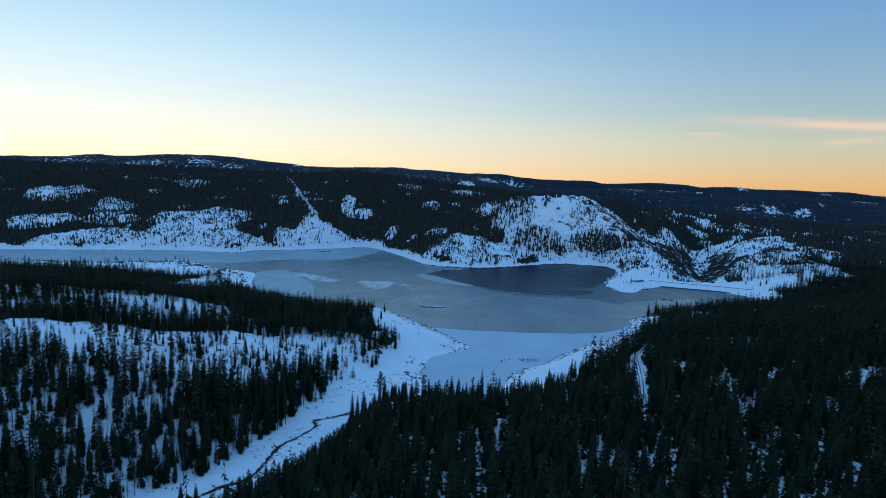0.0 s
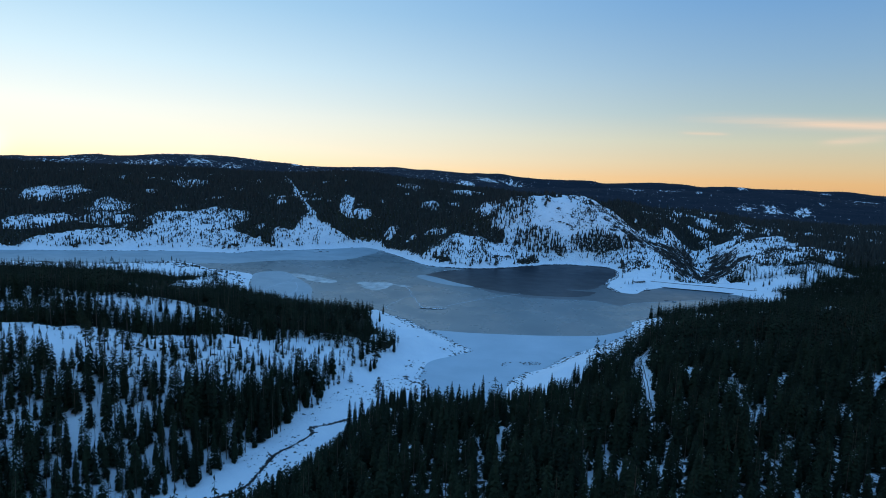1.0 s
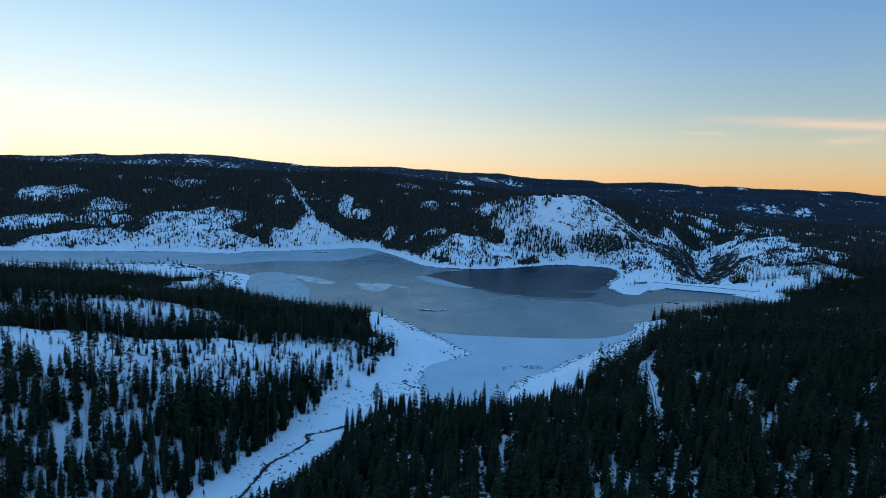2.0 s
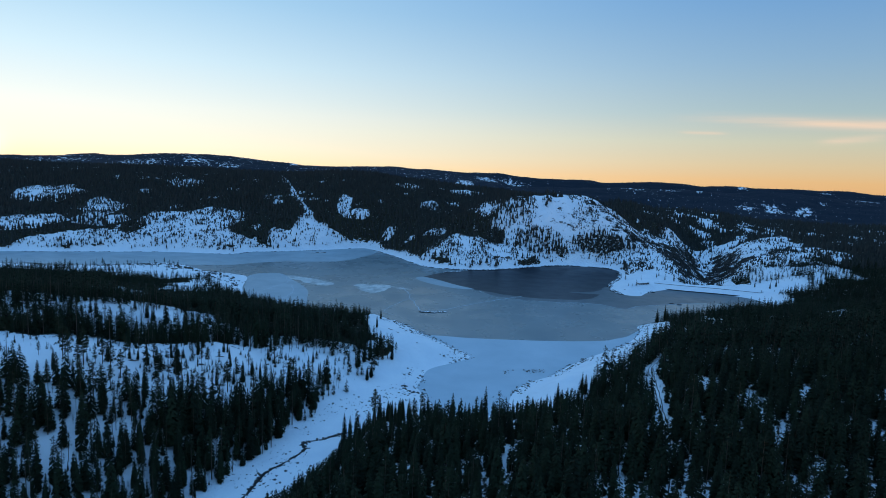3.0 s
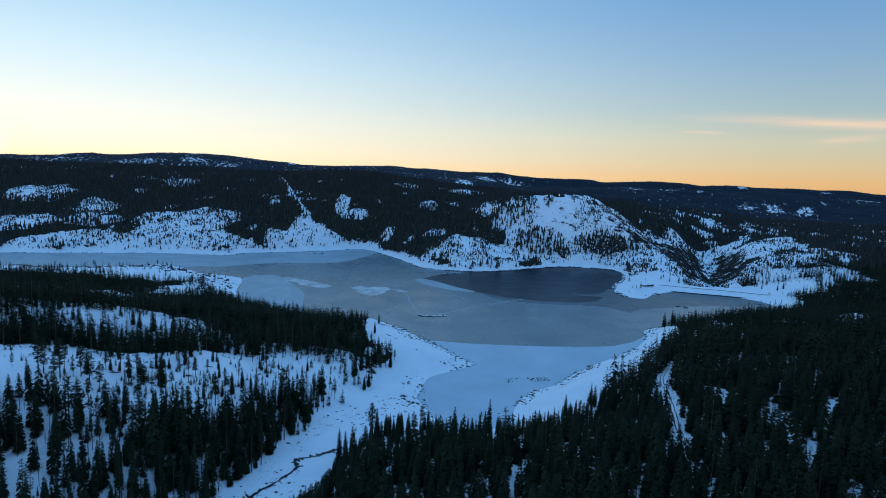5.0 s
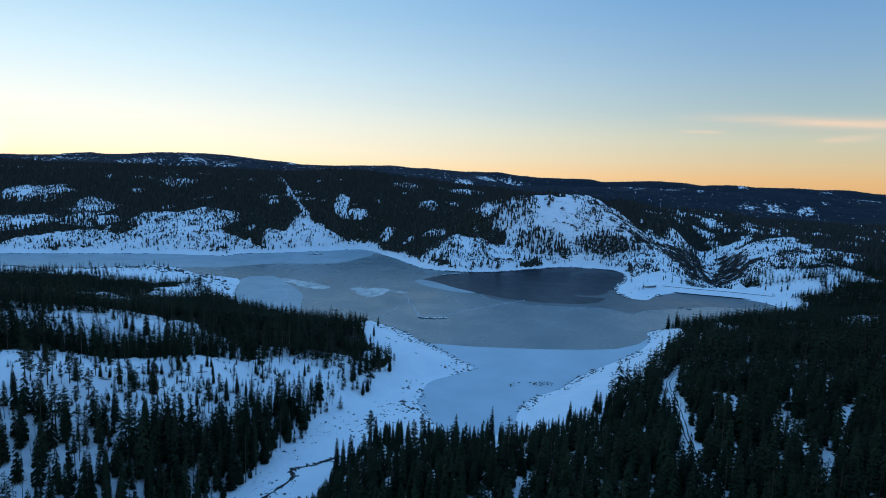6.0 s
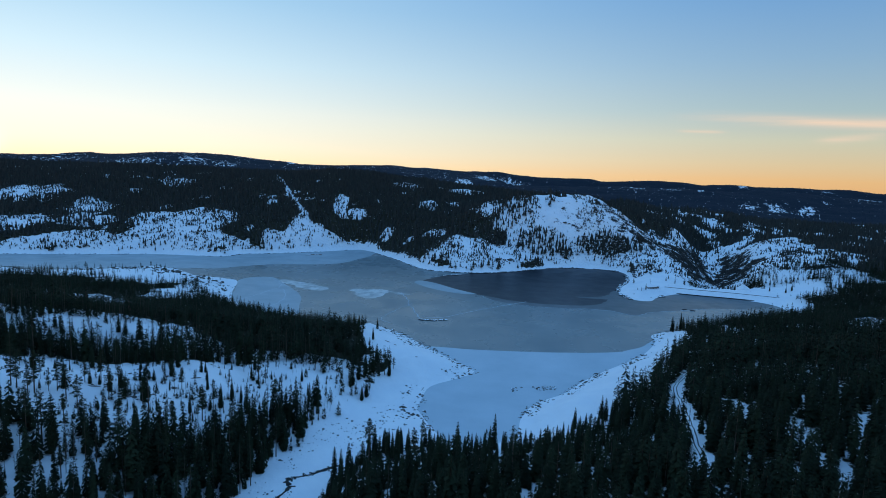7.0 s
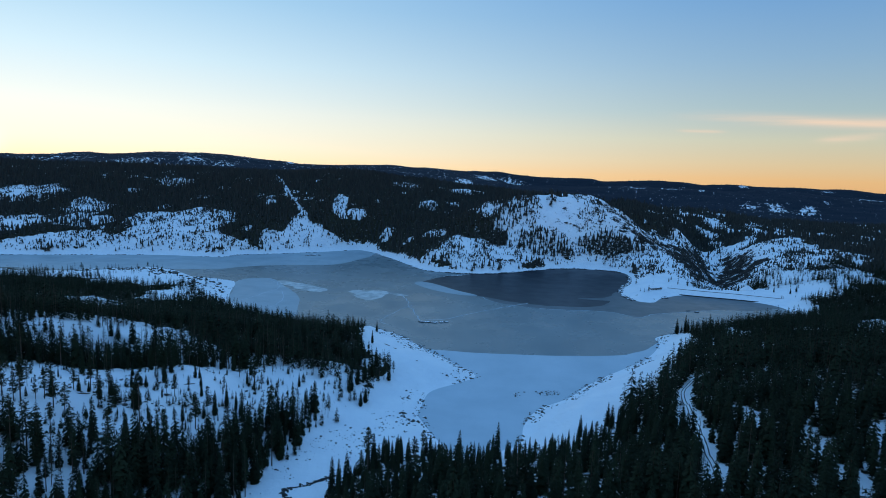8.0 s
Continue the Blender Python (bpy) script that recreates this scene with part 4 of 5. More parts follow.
SINGLE += wood_stuff("conifer_forest", (-90, 640), (160, 900), 4.05, 12, "dense dark fir forest on a snowy slope", 0.12, lambda a, b: in_view(a, b) & (a >= -60))

FAR_TREES = [far_conifer(200 + i, 3, 4, 0.19) for i in range(6)]
FAR_TREES = [(v, f, np.zeros(len(f), int)) for v, f in FAR_TREES]
TINY_TREES = [(v, f, np.zeros(len(f), int)) for v, f in (far_conifer(210 + i, 2, 3, 0.26) for i in range(5))]
SPECKS = [far_conifer(220 + i, 2, 4, 0.85) for i in range(4)]
SPECKS = [(v, f, np.zeros(len(f), int)) for v, f in SPECKS]


def far_stuff(name, templates, x, y, spacing, seed, label, tall, keep, leaf):
    px, py, pz, d, rng = plant(x, y, seed, spacing, keep)
    h = np.clip(tall * (1 + 0.25 * rng.normal(0, 1, len(px))) * np.where(d < 0.45, 0.6, 1.0), 2.5, 28)
    v, f, m, tints = scatter(templates, rng.integers(0, len(templates), len(px)), px, py, pz, h, rng.uniform(0.85, 1.25, len(px)), rng.uniform(0, 6.28, len(px)))
    return grove(name, v, f, [leaf], m, tints, label)


far_stuff("far_shore_forest", FAR_TREES, (-1500, 420), (860, 1720), 5.7, 13, "dark conifer forest on the far shore hills", 9.5, lambda a, b: in_view(a, b) & ((b < 1650) | (a > -400)), M_HAZE_PALED_FIR)
far_stuff("dome_forest", FAR_TREES, (90, 340), (955, 1140), 5.0, 17, "dark conifers clustered on the snowy dome", 8.5, lambda a, b: in_view(a, b), M_HAZE_PALED_FIR)
far_stuff("canyon_forest", FAR_TREES, (420, 1500), (850, 1900), 7.5, 14, "scattered dark conifers above a rocky canyon", 12, lambda a, b: in_view(a, b), M_HAZE_PALED_FIR)
far_stuff("distant_forest", SPECKS, (-3700, 3800), (1900, 4350), 29.0, 15, "far wooded ridges tinted blue-grey for haze", 3.6, lambda a, b: in_view(a, b) & ((a > 200) | (b > 3700)), M_HAZE_BLUE_FIR)


VALLEY_TREES = [fir(180 + i, 10, 6, 0.06, 0.15 + 0.02 * (i % 2), 0.8, 0.3, 3, 1.0, False) for i in range(4)]
VALLEY_TREES = [(np.concatenate([t[0], t[2]]), np.concatenate([t[1], t[3] + len(t[0])]), np.zeros(len(t[1]) + len(t[3]), int)) for t in VALLEY_TREES]
far_stuff("valley_forest", VALLEY_TREES, (-300, 380), (-140, 200), 14.0, 16, "dark fir forest below the drone", 14, lambda a, b: (b < np.where(a < -60, 195, 160)), M_FIR)


def saplings(name, x, y, spacing, seed, label, templates, low, high, share, keep):
    """Young trees and brush standing in the clearings."""
    rng = np.random.default_rng(seed)
    n = int((x[1] - x[0]) * (y[1] - y[0]) / spacing ** 2)
    px, py = rng.uniform(*x, n), rng.uniform(*y, n)
    ok = keep(px, py)
    px, py = px[ok], py[ok]
    z, sd, creek, canyon = land(px, py)
    d = woods(px, py, sd, creek, canyon, z)
    clump = (0.5 + value_noise(px, py, 22, 80.0, 2)) * np.where((canyon < 85) & (py > 880), 0.35, 1.0)
    ok = (d < 0.5) & ((d > 0.02) | (px > 230) & (py > 840)) & (sd > 11) & (rng.uniform(0, 1, len(px)) < share * np.clip(clump, 0, 1.2))
    px, py, z = px[ok], py[ok], z[ok]
    h = rng.uniform(low, high, len(px)) * np.where(rng.uniform(0, 1, len(px)) < 0.2, 1.7, 1.0)
    v, f, m, tints = scatter(templates, rng.integers(0, min(5, len(templates)), len(px)), px, py, z, h, rng.uniform(1.0, 1.6, len(px)), rng.uniform(0, 6.28, len(px)))
    mats = [M_HAZE_PALED_FIR] if templates is TINY_TREES else [M_BARK, M_FIR, M_PINE]
    return grove(name, v, f, mats, m, tints, label, "saplings")


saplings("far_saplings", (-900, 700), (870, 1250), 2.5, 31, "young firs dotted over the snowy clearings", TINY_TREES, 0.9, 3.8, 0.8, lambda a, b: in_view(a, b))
saplings("near_saplings", (-420, 430), (225, 760), 3.4, 32, "small firs and brush standing in the snow", BACK_TREES, 0.9, 4.4, 1.0, lambda a, b: in_view(a, b) & ~((a < -150) & (b > 680)))


# ---- single trees along the drone's way ----
def part(name, me, parent, m=None, label=""):
    ob = new(name, me)
    ob.parent = parent
    if m is not None:
        ob.matrix_basis = m
    return tagged(ob, label)


def tree_kind(name, label, shape, leaf):
    tv, tf, cv, cf = shape
    return name, label, mesh_from("trunk", tv, tf, [M_BARK]), mesh_from("crown", cv, cf, [leaf])


KINDS = [tree_kind("fir_tree", "dark green fir with full pointed crown in snow", fir(300 + i, 32, 11, 0.05, 0.118 + 0.016 * (i % 3), 0.58 + 0.1 * (i % 2), 0.28, 7, 0.96), M_FIR) for i in range(5)]
KINDS += [tree_kind("pine_tree", "open-crowned pine with a bare lower trunk", pine(320 + i, 34, 14, 0.24 + 0.09 * i, 0.135, 7), M_PINE) for i in range(3)]
KINDS += [tree_kind("dead_tree", "bare grey dead conifer standing in snow", snag(340, 6), M_BARK)]

SNAG = mesh_from("dead_tree", *joined(*snag(340, 6), 0)[:2], [M_BARK])


def grow(x, y, z, h, fat, turn, kind):
    name, label, trunk_me, crown_me = KINDS[int(kind)]
    if kind == 8:
        tree = new(name, SNAG)
        tree.matrix_basis = Matrix.LocRotScale((x, y, z), Euler((0, 0, turn)), (h, h, h))
        return tagged(tree, label, "tree", "conifers of the near forest")
    tree = new(name)
    tree.matrix_basis = Matrix.LocRotScale((x, y, z), Euler((0, 0, turn)), (h * fat, h * fat, h))
    part("trunk", trunk_me, tree)
    part("crown", crown_me, tree)
    if h < 6.5 and kind < 8:
        label = label.replace("dark green", "young dark green").replace("open-crowned", "small open-crowned")
    elif h > 19 and kind < 8:
        label = "tall " + label
    return tagged(tree, label, "tree", "conifers of the near forest")


for row in SINGLE:
    grow(*row)

# a few firs at the corner of the beach, on the flat below the dam and on the point
for x, y, h, k in ((205, 572, 14, 1), (210, 567, 15, 3), (215, 574, 12, 0), (388, 792, 9, 0), (404, 778, 7, 1), (372, 806, 6, 2), (418, 768, 8, 3), (430, 776, 9, 4), (300, 838, 6, 1), (306, 846, 5, 2), (-316, 770, 7, 0), (-330, 778, 6, 5), (-352, 790, 8, 6), (-420, 770, 9, 5), (-300, 752, 6, 1)):
    grow(x, y, land(np.array([float(x)]), np.array([float(y)]))[0][0], h, 1.25, x * 0.7, k)

# the tall front rank above the inlet
for x, y, h, k in ((-42.9, 302, 16.5, 0), (-40.1, 302, 14.5, 1), (-37.1, 303, 15.4, 2), (-28.7, 305, 20.8, 7), (-26.5, 306, 16.6, 3), (-20.5, 307, 11.8, 0), (-15.2, 308, 10.4, 1), (-12.3, 309, 10.5, 4), (-10.0, 309, 11.0, 5), (-6.1, 310, 12.9, 7), (-3.3, 311, 11.1, 2), (0.3, 312, 9.4, 3), (3.1, 296, 8.8, 0), (5.1, 305, 8.7, 1), (9.1, 314, 14.0, 4), (11.5, 294, 8.7, 0), (23.7, 317, 10.9, 2), (25.7, 317, 17.0, 3), (29.4, 315, 8.8, 1), (34.1, 309, 8.7, 5), (39.5, 317, 8.7, 3), (41.3, 314, 8.9, 2), (46.1, 317, 8.9, 0), (45.9, 288, 8.6, 1), (52.8, 301, 8.7, 2), (66.3, 338, 11.2, 4), (66.9, 330, 8.5, 1), (16.4, 280, 8.9, 0)):
    grow(x, y, land(np.array([float(x)]), np.array([float(y)]))[0][0], h, 0.95, x * 0.7, k)

# pines and young firs standing alone on the open rise
for x, y, h, k in ((-173, 297, 17, 6), (-170, 296, 14, 5), (-163, 296, 18, 6), (-165, 295, 12, 5), (-157, 301, 13, 6), (-151, 297, 15, 5), (-156, 304, 11, 0), (-150, 312, 7, 1), (-147, 314, 5, 2), (-141, 311, 9, 1), (-139, 317, 9, 2), (-126, 315, 7, 5), (-121, 336, 11, 6), (-104, 317, 17, 6), (-112, 344, 7, 1), (-80, 347, 19, 7), (-76, 344, 14, 0), (-106, 380, 10, 5), (-131, 347, 8, 6), (-140, 335, 7, 1), (-135, 338, 6, 2), (-171, 287, 10, 0), (-146, 296, 14, 6), (-108, 363, 6, 5)):
    grow(x, y, land(np.array([float(x)]), np.array([float(y)]))[0][0], h, 1.1, x * 0.7, k)

# old pines below the rise, and the trees at the end of the wood beside the spit
for x, y, h, k in ((-141, 272, 20, 6), (-146, 274, 18, 5), (-124, 286, 17, 5), (-137, 284, 15, 6), (-110, 290, 20, 5), (-45, 467, 9, 0), (-47, 518, 9, 1), (-40, 424, 16, 0), (-44, 419, 15, 1), (-47, 411, 14, 3), (-50, 404, 13, 2), (-39, 436, 13, 4), (-53, 441, 12, 0), (-51, 455, 11, 1), (-56, 472, 12, 2), (-58, 492, 12, 3), (-36, 427, 15, 6), (-33, 426, 14, 5), (-30, 427, 12, 0), (-28, 435, 8, 6), (-41, 399, 10, 1), (-43, 394, 9, 2)):
    grow(x, y, land(np.array([float(x)]), np.array([float(y)]))[0][0], h, 1.05, x * 0.7, k)

# young firs standing in the creek bed
for x, y, h, k in ((-97, 220, 9, 1), (-92, 222, 8, 3), (-72, 228, 7, 0)):
    grow(x, y, land(np.array([float(x)]), np.array([float(y)]))[0][0], h, 1.1, x * 0.7, k)

# standing dead trees on the snowy rise
for x, y, h in ((-192, 279, 13), (-149, 281, 8), (-178, 330, 7), (-120, 338, 6)):
    grow(x, y, land(np.array([float(x)]), np.array([float(y)]))[0][0], h, 1.0, x * 0.3, 8)


# ---- water, road and dam ----
def ground_height(x, y):
    return land(np.array([float(x)]), np.array([float(y)]))[0][0]


def ribbon(name, corners, width, lift, mat, label, category, seed, n=8, waver=0.0, offset=0.0, ragged=0.0):
    """A strip that follows the ground."""
    c = spread(corners, n, False)
    t = np.gradient(c, axis=0)
    t /= np.linalg.norm(t, axis=1)[:, None]
    nrm = np.stack([-t[:, 1], t[:, 0]], -1)
    c = c + nrm * (offset + waver * value_noise(c[:, 0], c[:, 1], 7, seed, 3))[:, None]
    w = width * (1 + ragged * value_noise(c[:, 0], c[:, 1], 5, seed + 4, 3))[:, None]
    rows = [c + nrm * w * s for s in (0.5, 0.17, -0.17, -0.5)]
    pts = np.concatenate(rows)
    z = land(pts[:, 0], pts[:, 1])[0] + lift
    k = len(c)
    faces = [(r * k + i, (r + 1) * k + i, (r + 1) * k + i + 1, r * k + i + 1) for r in range(3) for i in range(k - 1)]
    return tagged(new(name, mesh_from(name, np.column_stack([pts, z]), faces, [mat], smooth=True)), label, category, kind="structure")


STREAM = [(-112, 208), (-92, 226), (-87, 234), (-81, 238), (-76, 246), (-75, 257), (-74, 266), (-72, 274), (-67, 283), (-62, 293), (-61, 300), (-63, 304), (-57, 308), (-51, 312), (-44, 318)]
ribbon("stream", STREAM, 0.8, 0.14, M_STREAM, "narrow dark stream winding through the snow", "stream", 1.0, 10, 0.9, 0.0, 1.0)
ribbon("stream_bank", STREAM, 1.15, 0.08, M_WET_STONE, "wet stones along the stream", "bank", 1.0, 10, 0.9, 0.0, 1.3)
ribbon("road", ROAD[::2], 3.6, 0.25, M_SNOW, "snow-packed forest road", "road", 2.0, 5)
for side_offset in (-0.8, 0.8):
    ribbon("wheel_track", ROAD[::2], 0.45, 0.32, M_ASPHALT, "bare wheel track worn through the snow", "wheel track", 3.0 + side_offset, 5, 0.25, side_offset, 0.5)


def hull(name, mat, rings, closed=True):
    """A mesh lofted through rings of the same number of points."""
    k = len(rings[0])
    v = [p for r in rings for p in r]
    f = []
    for a in range(len(rings) - 1):
        for i in range(k if closed else k - 1):
            j = (i + 1) % k
            f.append((a * k + i, a * k + j, (a + 1) * k + j, (a + 1) * k + i))
    me = bpy.data.meshes.new(name)
    caps = [tuple(range(k))[::-1], tuple(range((len(rings) - 1) * k, len(rings) * k))] if closed else []
    me.from_pydata(v, [], f + caps)
    me.materials.append(mat)
    bm = bmesh.new()
    bm.from_mesh(me)
    bmesh.ops.recalc_face_normals(bm, faces=list(bm.faces))
    bm.to_mesh(me)
    bm.free()
    return me


def build_dam():
    """A low embankment with a crest road and parapet."""
    dam = tagged(new("dam"), "snow-covered earth dam with a crest road", "dam", kind="structure")
    line = spread([(284, 800), (318, 786), (356, 774), (398, 755), (416, 746)], 4, False)
    t = np.gradient(line, axis=0)
    t /= np.linalg.norm(t, axis=1)[:, None]
    nrm = np.stack([t[:, 1], -t[:, 0]], -1)
    body, wall, lane, toe = [], [], [], []
    for (x, y), (nx, ny) in zip(line, nrm):
        at = lambda off, z: (x + nx * off, y + ny * off, z)
        body.append([at(19, -2.5), at(3.5, 4.9), at(2.6, 5.2), at(-2.6, 5.2), at(-3.5, 4.9), at(-26, -9), at(-26, -14), at(19, -14)])
        wall.append([at(3.1, 5.0), at(3.1, 5.65), at(2.75, 5.65), at(2.75, 5.0)])
        toe.append([at(15.0, -0.5), at(14.4, 0.5), at(13.2, 0.9), at(12.4, 0.3)])
        lane.append([at(1.0, 5.1), at(1.0, 5.24), at(-1.6, 5.24), at(-1.6, 5.1)])
    part("embankment", hull("embankment", M_SNOW, body), dam)
    part("parapet", hull("parapet", M_CONCRETE, wall), dam, None, "low weathered concrete parapet")
    part("riprap", hull("riprap", M_WET_STONE, toe), dam, None, "dark wet stones along the waterline")
    part("crest_road", hull("crest_road", M_SNOW, lane), dam)
    return dam


build_dam()


# ---- rocks ----
def rock_mesh(seed, snow=0.5, bump_=0.35):
    """A weathered boulder about 1 m across with a snow cap."""
    rng = random.Random(seed)
    bm = bmesh.new()
    bmesh.ops.create_icosphere(bm, subdivisions=2, radius=0.5)
    off = Vector((rng.uniform(0, 50), rng.uniform(0, 50), rng.uniform(0, 50)))
    for v in bm.verts:
        d = v.co.normalized()
        k = 1 + bump_ * noise.noise(d * 1.6 + off) + 0.5 * bump_ * noise.noise(d * 4 + off)
        v.co = Vector((d.x * 0.5 * k * 1.15, d.y * 0.5 * k, max(d.z * 0.5 * k * 0.75, -0.2)))
    for f in bm.faces:
        f.normal_update()
        f.material_index = 1 if f.normal.z > 1.0 - snow and f.calc_center_median().z > 0.02 else 0
    me = bpy.data.meshes.new("boulder")
    bm.to_mesh(me)
    bm.free()
    me.materials.append(M_STONE)
    me.materials.append(M_SNOW)
    return me


BOULDERS = [rock_mesh(400 + i, 0.28 + 0.06 * (i % 3)) for i in range(6)]
BARE = [rock_mesh(420 + i, 0.12, 0.5) for i in range(4)]
STONES = [rock_mesh(430 + i, 0.0, 0.5) for i in range(3)]


def boulder(x, y, size, kind, turn, label, group="", squash=1.0, z=None):
    ob = new("boulder", kind)
    ob.matrix_basis = Matrix.LocRotScale((x, y, (ground_height(x, y) if z is None else z) + 0.08 * size), Euler((0, 0, turn)), (size, size, size * squash))
    return tagged(ob, label, "boulder", group)


rng = random.Random(7)
for x, y, size in ((-207, 363, 6.0), (-201, 366, 3.4), (-171, 358, 2.2), (-124, 335, 2.4), (-150, 352, 1.8), (-185, 350, 1.6), (-132, 345, 1.5), (-112, 352, 1.6), (-98, 366, 1.7), (-142, 327, 1.3)):
    boulder(x, y, size, rng.choice(BARE), rng.uniform(0, 6), "dark granite outcrop breaking through the snow", "outcrops on the snowy rise", 0.75)
for x, y, size in ((88, 931, 8), (97, 934, 5), (106, 938, 8), (232, 1018, 7), (150, 1055, 9), (140, 1050, 6), (262, 1062, 6), (205, 1040, 6)):
    boulder(x, y, size, rng.choice(BARE), rng.uniform(0, 6), "bare granite outcrop on the dome slope", "outcrops on the dome", 0.8)


for x, y, size in ((-38, 558, 2.4), (-33, 551, 1.7), (-29, 545, 2.8), (-24, 539, 3.2), (-21, 533, 2.6), (-27, 536, 1.6), (-13, 521, 2.0), (-9, 515, 1.5), (-16, 497, 2.2), (-10, 492, 2.6), (-4, 490, 2.2), (3, 487, 1.8), (9, 482, 2.4), (12, 479, 1.6),
                   (-42, 520, 1.8), (-36, 528, 1.5), (-30, 500, 1.6), (-24, 478, 1.4), (-38, 440, 2.0), (-14, 452, 1.5), (-16, 362, 2.1), (-22, 358, 1.7), (-12, 372, 1.6), (-29, 360, 1.3)):
    boulder(x, y, size, rng.choice(BARE + BOULDERS), rng.uniform(0, 6), "dark boulder half buried in the snowy spit", "boulders on the spit", 0.75)


def rock_islet(name, label, row, size, seed):
    """A row of ice-bound rocks standing out of the lake."""
    islet = tagged(new(name), label, "islet")
    r = random.Random(seed)
    line = spread(row, 8, False)
    for i in range(len(line)):
        k = size * r.uniform(0.5, 1.3)
        m = Matrix.LocRotScale((line[i][0] + r.uniform(-1, 1), line[i][1] + r.uniform(-1.4, 1.4), 0.1 * k), Euler((0, 0, r.uniform(0, 6))), (k * 1.3, k, k * 0.55))
        part("rock", r.choice(BARE + BARE + BOULDERS), islet, m)
    return islet


rock_islet("rock_islet", "low row of snow-capped rocks in grey ice", [(-17, 601), (-8, 599), (0, 600), (9, 603)], 2.3, 1)
rock_islet("rock_reef", "dark rocks with snow beside open water", [(7, 852), (18, 858), (31, 862)], 2.2, 2)
rock_islet("snowy_islet", "small snow-covered islet near the far shore", [(-208, 1003), (-198, 1008), (-189, 1013)], 3.2, 3)


def shore_stones(name, label, count, x, y, low, high, seed, keep):
    """Stones too many to count, joined into one mesh."""
    r = np.random.default_rng(seed)
    px, py = r.uniform(*x, count), r.uniform(*y, count)
    z, sd, creek, canyon = land(px, py)
    ok = keep(px, py, sd, creek, value_noise(px, py, 18, 90.0 + seed, 3))
    px, py, z = px[ok], py[ok], z[ok]
    templates = []
    for me in STONES + BARE[:1]:
        co = np.empty(len(me.vertices) * 3)
        me.vertices.foreach_get("co", co)
        low_v = co.reshape(-1, 3)
        f = np.array([p.vertices[:] for p in me.polygons])
        templates.append((low_v, f, np.array([p.material_index for p in me.polygons])))
    size = low + (high - low) * r.uniform(0, 1, len(px)) ** 3
    v, f, m, tints = scatter(templates, r.integers(0, len(templates), len(px)), px, py, np.maximum(z, 0.02), size, np.ones(len(px)), r.uniform(0, 6.28, len(px)))
    return tagged(new(name, mesh_from(name, v, f, [M_STONE, M_SNOW], m)), label, "stones", kind="stuff")


shore_stones("spit_stones", "dark stones strewn along the snowy spit", 9000, (-75, 45), (330, 575), 0.35, 1.7, 1,
             lambda px, py, sd, creek, nz: (sd > -3) & (sd < 30) & ((np.abs(sd - 1.5) < 2.0 + 2.5 * (py > 450)) & (nz > -0.15 - 0.25 * (py > 450)) | (nz > 0.4) | (np.abs(sd - 10) < 2.0) & (nz > 0.12)))
shore_stones("beach_stones", "dark stones along the snowy beach", 14000, (40, 240), (380, 660), 0.4, 1.8, 2,
             lambda px, py, sd, creek, nz: (sd > -2) & (sd < 12) & (np.abs(sd - 2) < 3.5 + 2.5 * (nz > 0.2)) & (nz > -0.2))
shore_stones("creek_stones", "small dark stones in the snowy creek bed", 1700, (-115, -20), (225, 400), 0.3, 1.3, 3,
             lambda px, py, sd, creek, nz: (creek < 5) & (sd > 0) & (nz > 0.08))
shore_stones("headland_stones", "dark granite stones on the snowy headland", 6000, (-520, -200), (640, 830), 0.8, 4.0, 8,
             lambda px, py, sd, creek, nz: (sd > 0) & (sd < 45) & (nz > 0.22))
shore_stones("clearing_stones", "small dark stones poking through the snowy rise", 6000, (-240, -60), (290, 430), 0.4, 1.8, 7,
             lambda px, py, sd, creek, nz: (creek > 6) & (nz > 0.25) & (np.hypot((px + 150) / 95, (py - 345) / 34) < 1))


shore_stones("inlet_stones", "dark stones frozen into the snow off the beach", 420, (47, 76), (412, 434), 0.4, 1.4, 9,
             lambda px, py, sd, creek, nz: (np.abs((py - 424) - 0.28 * (px - 50)) < 4.5) & (nz > -0.05))


def waterline(name, label, keep, every, low, high, seed):
    """Stones packed along the water's edge."""
    r = np.random.default_rng(seed)
    pts = []
    for a, b in zip(LAKE, np.roll(LAKE, -1, 0)):
        k = int(np.linalg.norm(b - a) / every) + 1
        pts.append(a + (b - a) * r.uniform(0, 1, k)[:, None])
    p = np.concatenate(pts)
    p = p[keep(p[:, 0], p[:, 1])]
    p = p + r.normal(0, 0.9, p.shape)
    nz = value_noise(p[:, 0], p[:, 1], 25, 95.0, 3)
    p = p[nz > -0.25]
    templates = []
    for me in BARE:
        co = np.empty(len(me.vertices) * 3)
        me.vertices.foreach_get("co", co)
        templates.append((co.reshape(-1, 3), np.array([q.vertices[:] for q in me.polygons]), np.array([q.material_index for q in me.polygons])))
    v, f, m, tints = scatter(templates, r.integers(0, 4, len(p)), p[:, 0], p[:, 1], np.full(len(p), 0.05), low + (high - low) * r.uniform(0, 1, len(p)) ** 2, np.full(len(p), 1.3), r.uniform(0, 6.28, len(p)))
    return tagged(new(name, mesh_from(name, v, f, [M_WET_STONE, M_SNOW], m)), label, "stones", kind="stuff")


waterline("shoreline_stones", "dark wet stones packed along the water's edge", lambda a, b: (a > 10) & (a < 270) & (b > 725), 0.7, 1.5, 3.6, 5)
waterline("far_shoreline_stones", "dark stones along the far snowy shore", lambda a, b: (a > -640) & (a <= 10) & (b > 880), 3.0, 0.8, 2.6, 6)


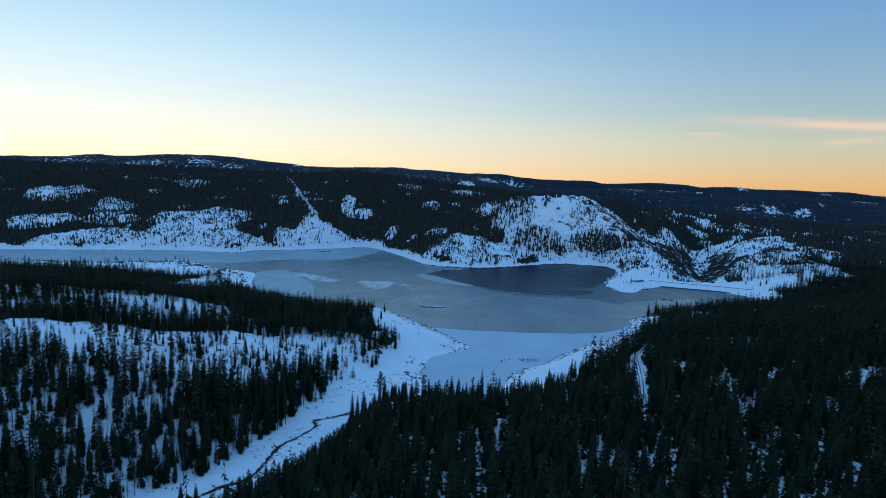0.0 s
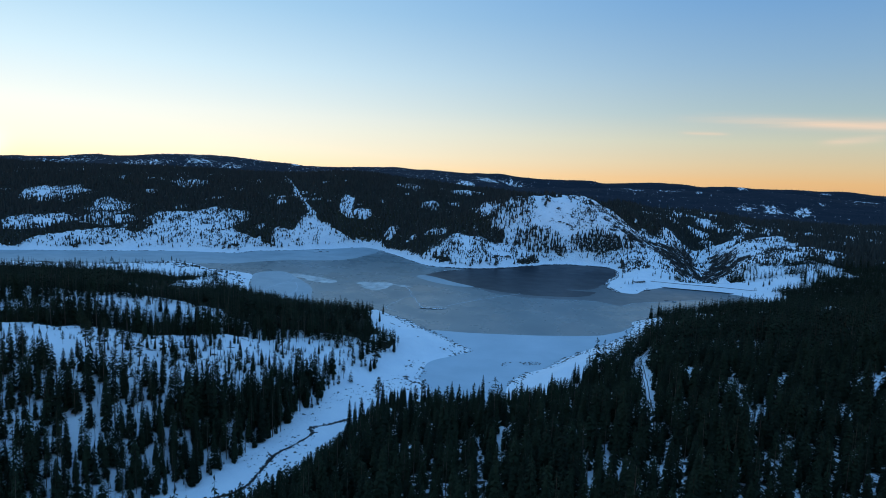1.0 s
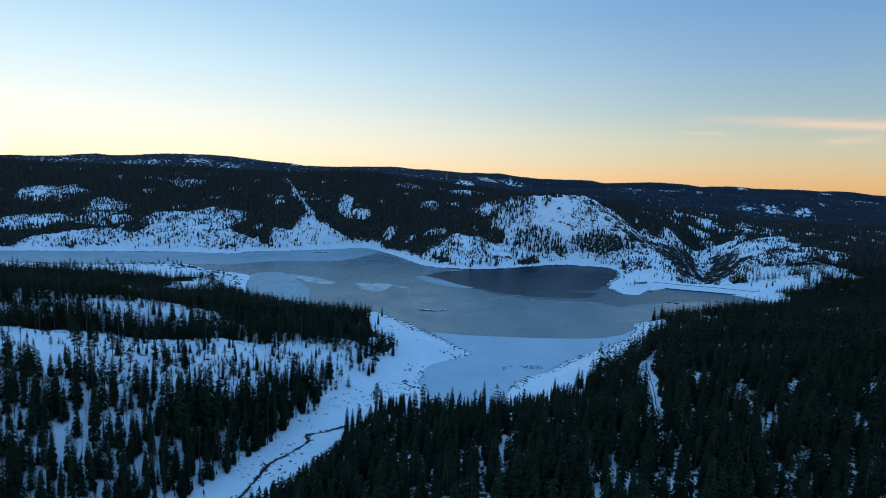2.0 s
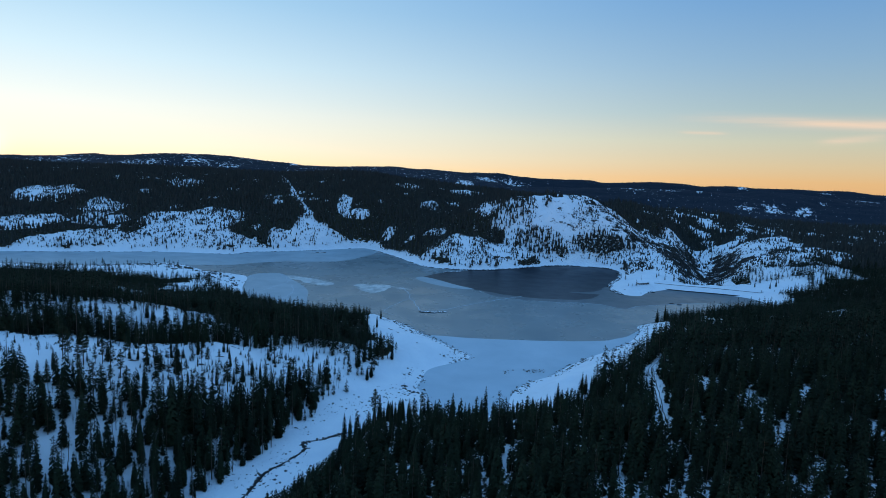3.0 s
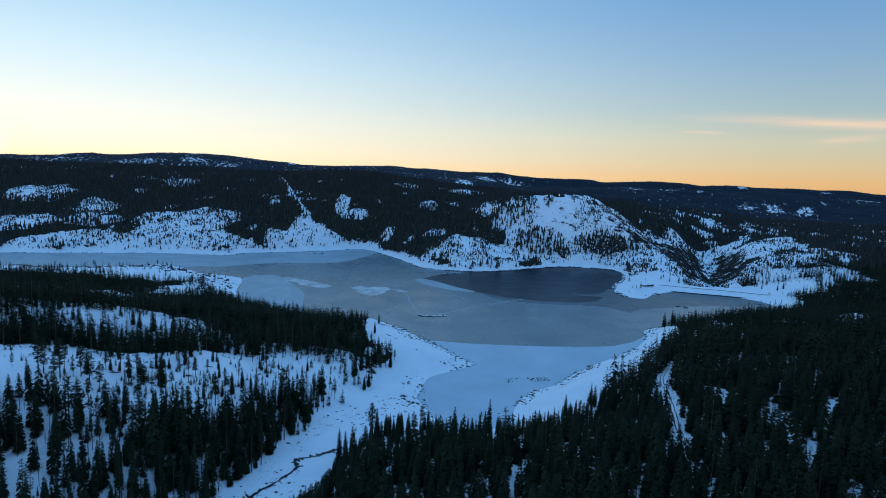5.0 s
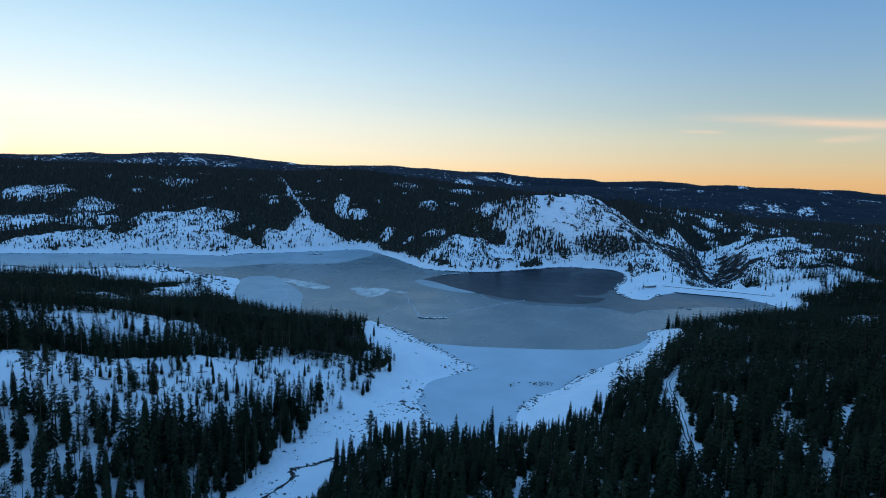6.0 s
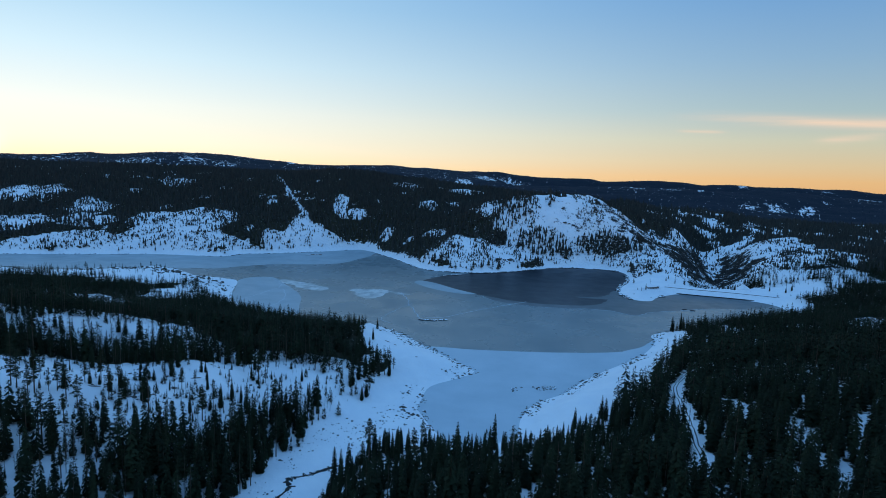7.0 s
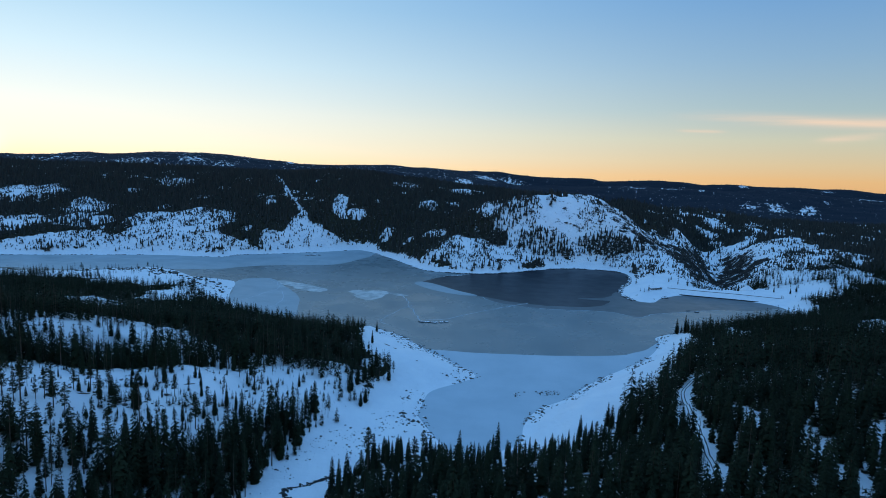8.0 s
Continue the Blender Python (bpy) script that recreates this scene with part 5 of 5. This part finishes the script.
def stream_stones():
    """Dark stones in and beside the stream."""
    r = np.random.default_rng(12)
    line = spread(STREAM, 30, False)
    p = line[r.integers(0, len(line), 420)] + r.normal(0, 0.75, (420, 2))
    z = land(p[:, 0], p[:, 1])[0]
    me = BARE[0]
    co = np.empty(len(me.vertices) * 3)
    me.vertices.foreach_get("co", co)
    t = [(co.reshape(-1, 3), np.array([q.vertices[:] for q in me.polygons]), np.zeros(len(me.polygons), int))]
    v, f, m, tints = scatter(t, np.zeros(420, int), p[:, 0], p[:, 1], z, r.uniform(0.25, 0.85, 420), np.full(420, 1.3), r.uniform(0, 6, 420))
    return tagged(new("stream_stones", mesh_from("stream_stones", v, f, [M_WET_STONE], m)), "dark wet stones in the stream bed", "stones", kind="stuff")


stream_stones()
for x, y, size in ((291, 938, 7), (288, 926, 6), (283, 914, 6), (279, 902, 5), (276, 890, 5), (274, 878, 4), (352, 860, 8), (366, 866, 9), (345, 870, 7)):
    boulder(x, y, size, rng.choice(BARE), rng.uniform(0, 6), "brown rock face cut above the shore road", "rock cut by the dam", 0.7)


def fallen_log(x, y, length, thick, turn):
    m = hull("fallen_log", M_BARK, [[(s * length / 2, thick * k * math.cos(a), thick * k * math.sin(a)) for a in np.linspace(0, 2 * math.pi, 7)[:-1]] for s, k in ((-1, 0.6), (-0.3, 0.55), (0.4, 0.45), (1, 0.3))])
    ob = new("fallen_log", m)
    ob.matrix_basis = Matrix.LocRotScale((x, y, ground_height(x, y) + thick * 0.3), Euler((0, 0.03, turn)), None)
    return tagged(ob, "dark fallen log half sunk in snow", "log", "fallen logs")


for x, y, length, turn in ((-148, 310, 7, 0.1), (-196, 345, 6, -0.2), (-215, 352, 5, -0.4), (-120, 350, 5, 0.6), (-35, 470, 5, -0.7), (-30, 466, 4, -0.5)):
    fallen_log(x, y, length, 0.45, turn)


def floating_dock(x, y, turn):
    dock = tagged(new("floating_dock"), "small dark float frozen into the ice", "float", "floats by the dam")
    dock.matrix_basis = pose(x, y, 0, 0, 0, turn)
    deck = hull("deck", M_ASPHALT, [[(s * 2.4, -1.0, 0.35), (s * 2.4, 1.0, 0.35), (s * 2.4, 0.95, 0.6), (s * 2.4, -0.95, 0.6)] for s in (-1, 1)])
    part("deck", deck, dock)
    for off in (-0.7, 0.7):
        part("pontoon", hull("pontoon", M_STONE, [[(s * 2.2, off + 0.28 * math.cos(a), 0.14 + 0.25 * math.sin(a)) for a in np.linspace(0, 2 * math.pi, 9)[:-1]] for s in (-1, 1)]), dock)
    return dock


floating_dock(264, 689, 20)
floating_dock(271, 684, -10)


def spillway(x, y, turn):
    """The low concrete intake by the dam, half buried in snow."""
    ob = tagged(new("spillway_intake"), "low snow-topped concrete intake beside the dam", "intake")
    ob.matrix_basis = pose(x, y, ground_height(x, y) - 0.3, 0, 0, turn)
    box = lambda name, mat, x0, x1, y0, y1, z0, z1: part(name, hull(name, mat, [[(u, y0, z0), (u, y1, z0), (u, y1, z1 - 0.15), (u, y1 - 0.1, z1), (u, y0 + 0.1, z1), (u, y0, z1 - 0.15)] for u in (x0, x1)]), ob)
    box("wall", M_CONCRETE, -9, 9, 1.6, 2.2, 0, 2.0)
    for u in (-8.6, -4.4, 0.0, 4.4, 8.6):
        box("pier", M_CONCRETE, u - 0.35, u + 0.35, -2.0, 1.6, 0, 2.0)
    box("deck", M_CONCRETE, -9.4, 9.4, -2.4, 2.4, 2.0, 2.4)
    box("snow_cover", M_SNOW, -9.2, 5.5, -2.2, 2.3, 2.4, 3.0)
    for u in (-8, -4, 0, 4, 8):
        box("gate", M_WET_STONE, u - 1.4, u + 1.4, 0.9, 1.2, 0, 1.7)
    return ob


spillway(264, 786, 28)


def snow_pile(x, y, wide, high):
    r = random.Random(5)
    rings = []
    for k, (rad, z) in enumerate(((1.0, -1.2), (0.92, 0.08), (0.7, 0.3), (0.45, 0.58), (0.22, 0.84), (0.06, 1.0))):
        rings.append([(wide * rad * math.cos(a) * r.uniform(0.9, 1.1), wide * 0.8 * rad * math.sin(a) * r.uniform(0.9, 1.1), high * z * r.uniform(0.96, 1.04)) for a in np.linspace(0, 2 * math.pi, 17)[:-1]])
    ob = new("snow_pile", hull("snow_pile", M_SNOW, rings))
    ob.matrix_basis = pose(x, y, ground_height(x, y), 0, 0, 0)
    return tagged(ob, "conical pile of ploughed snow behind the dam", "snow pile")


snow_pile(378, 790, 9, 5.5)
for x, y, size in ((232, 757, 2.4), (222, 752, 1.6), (248, 745, 1.5)):
    boulder(x, y, size, rng.choice(BARE), rng.uniform(0, 6), "dark rock lying on the snowy point", "rocks on the point", 0.7)
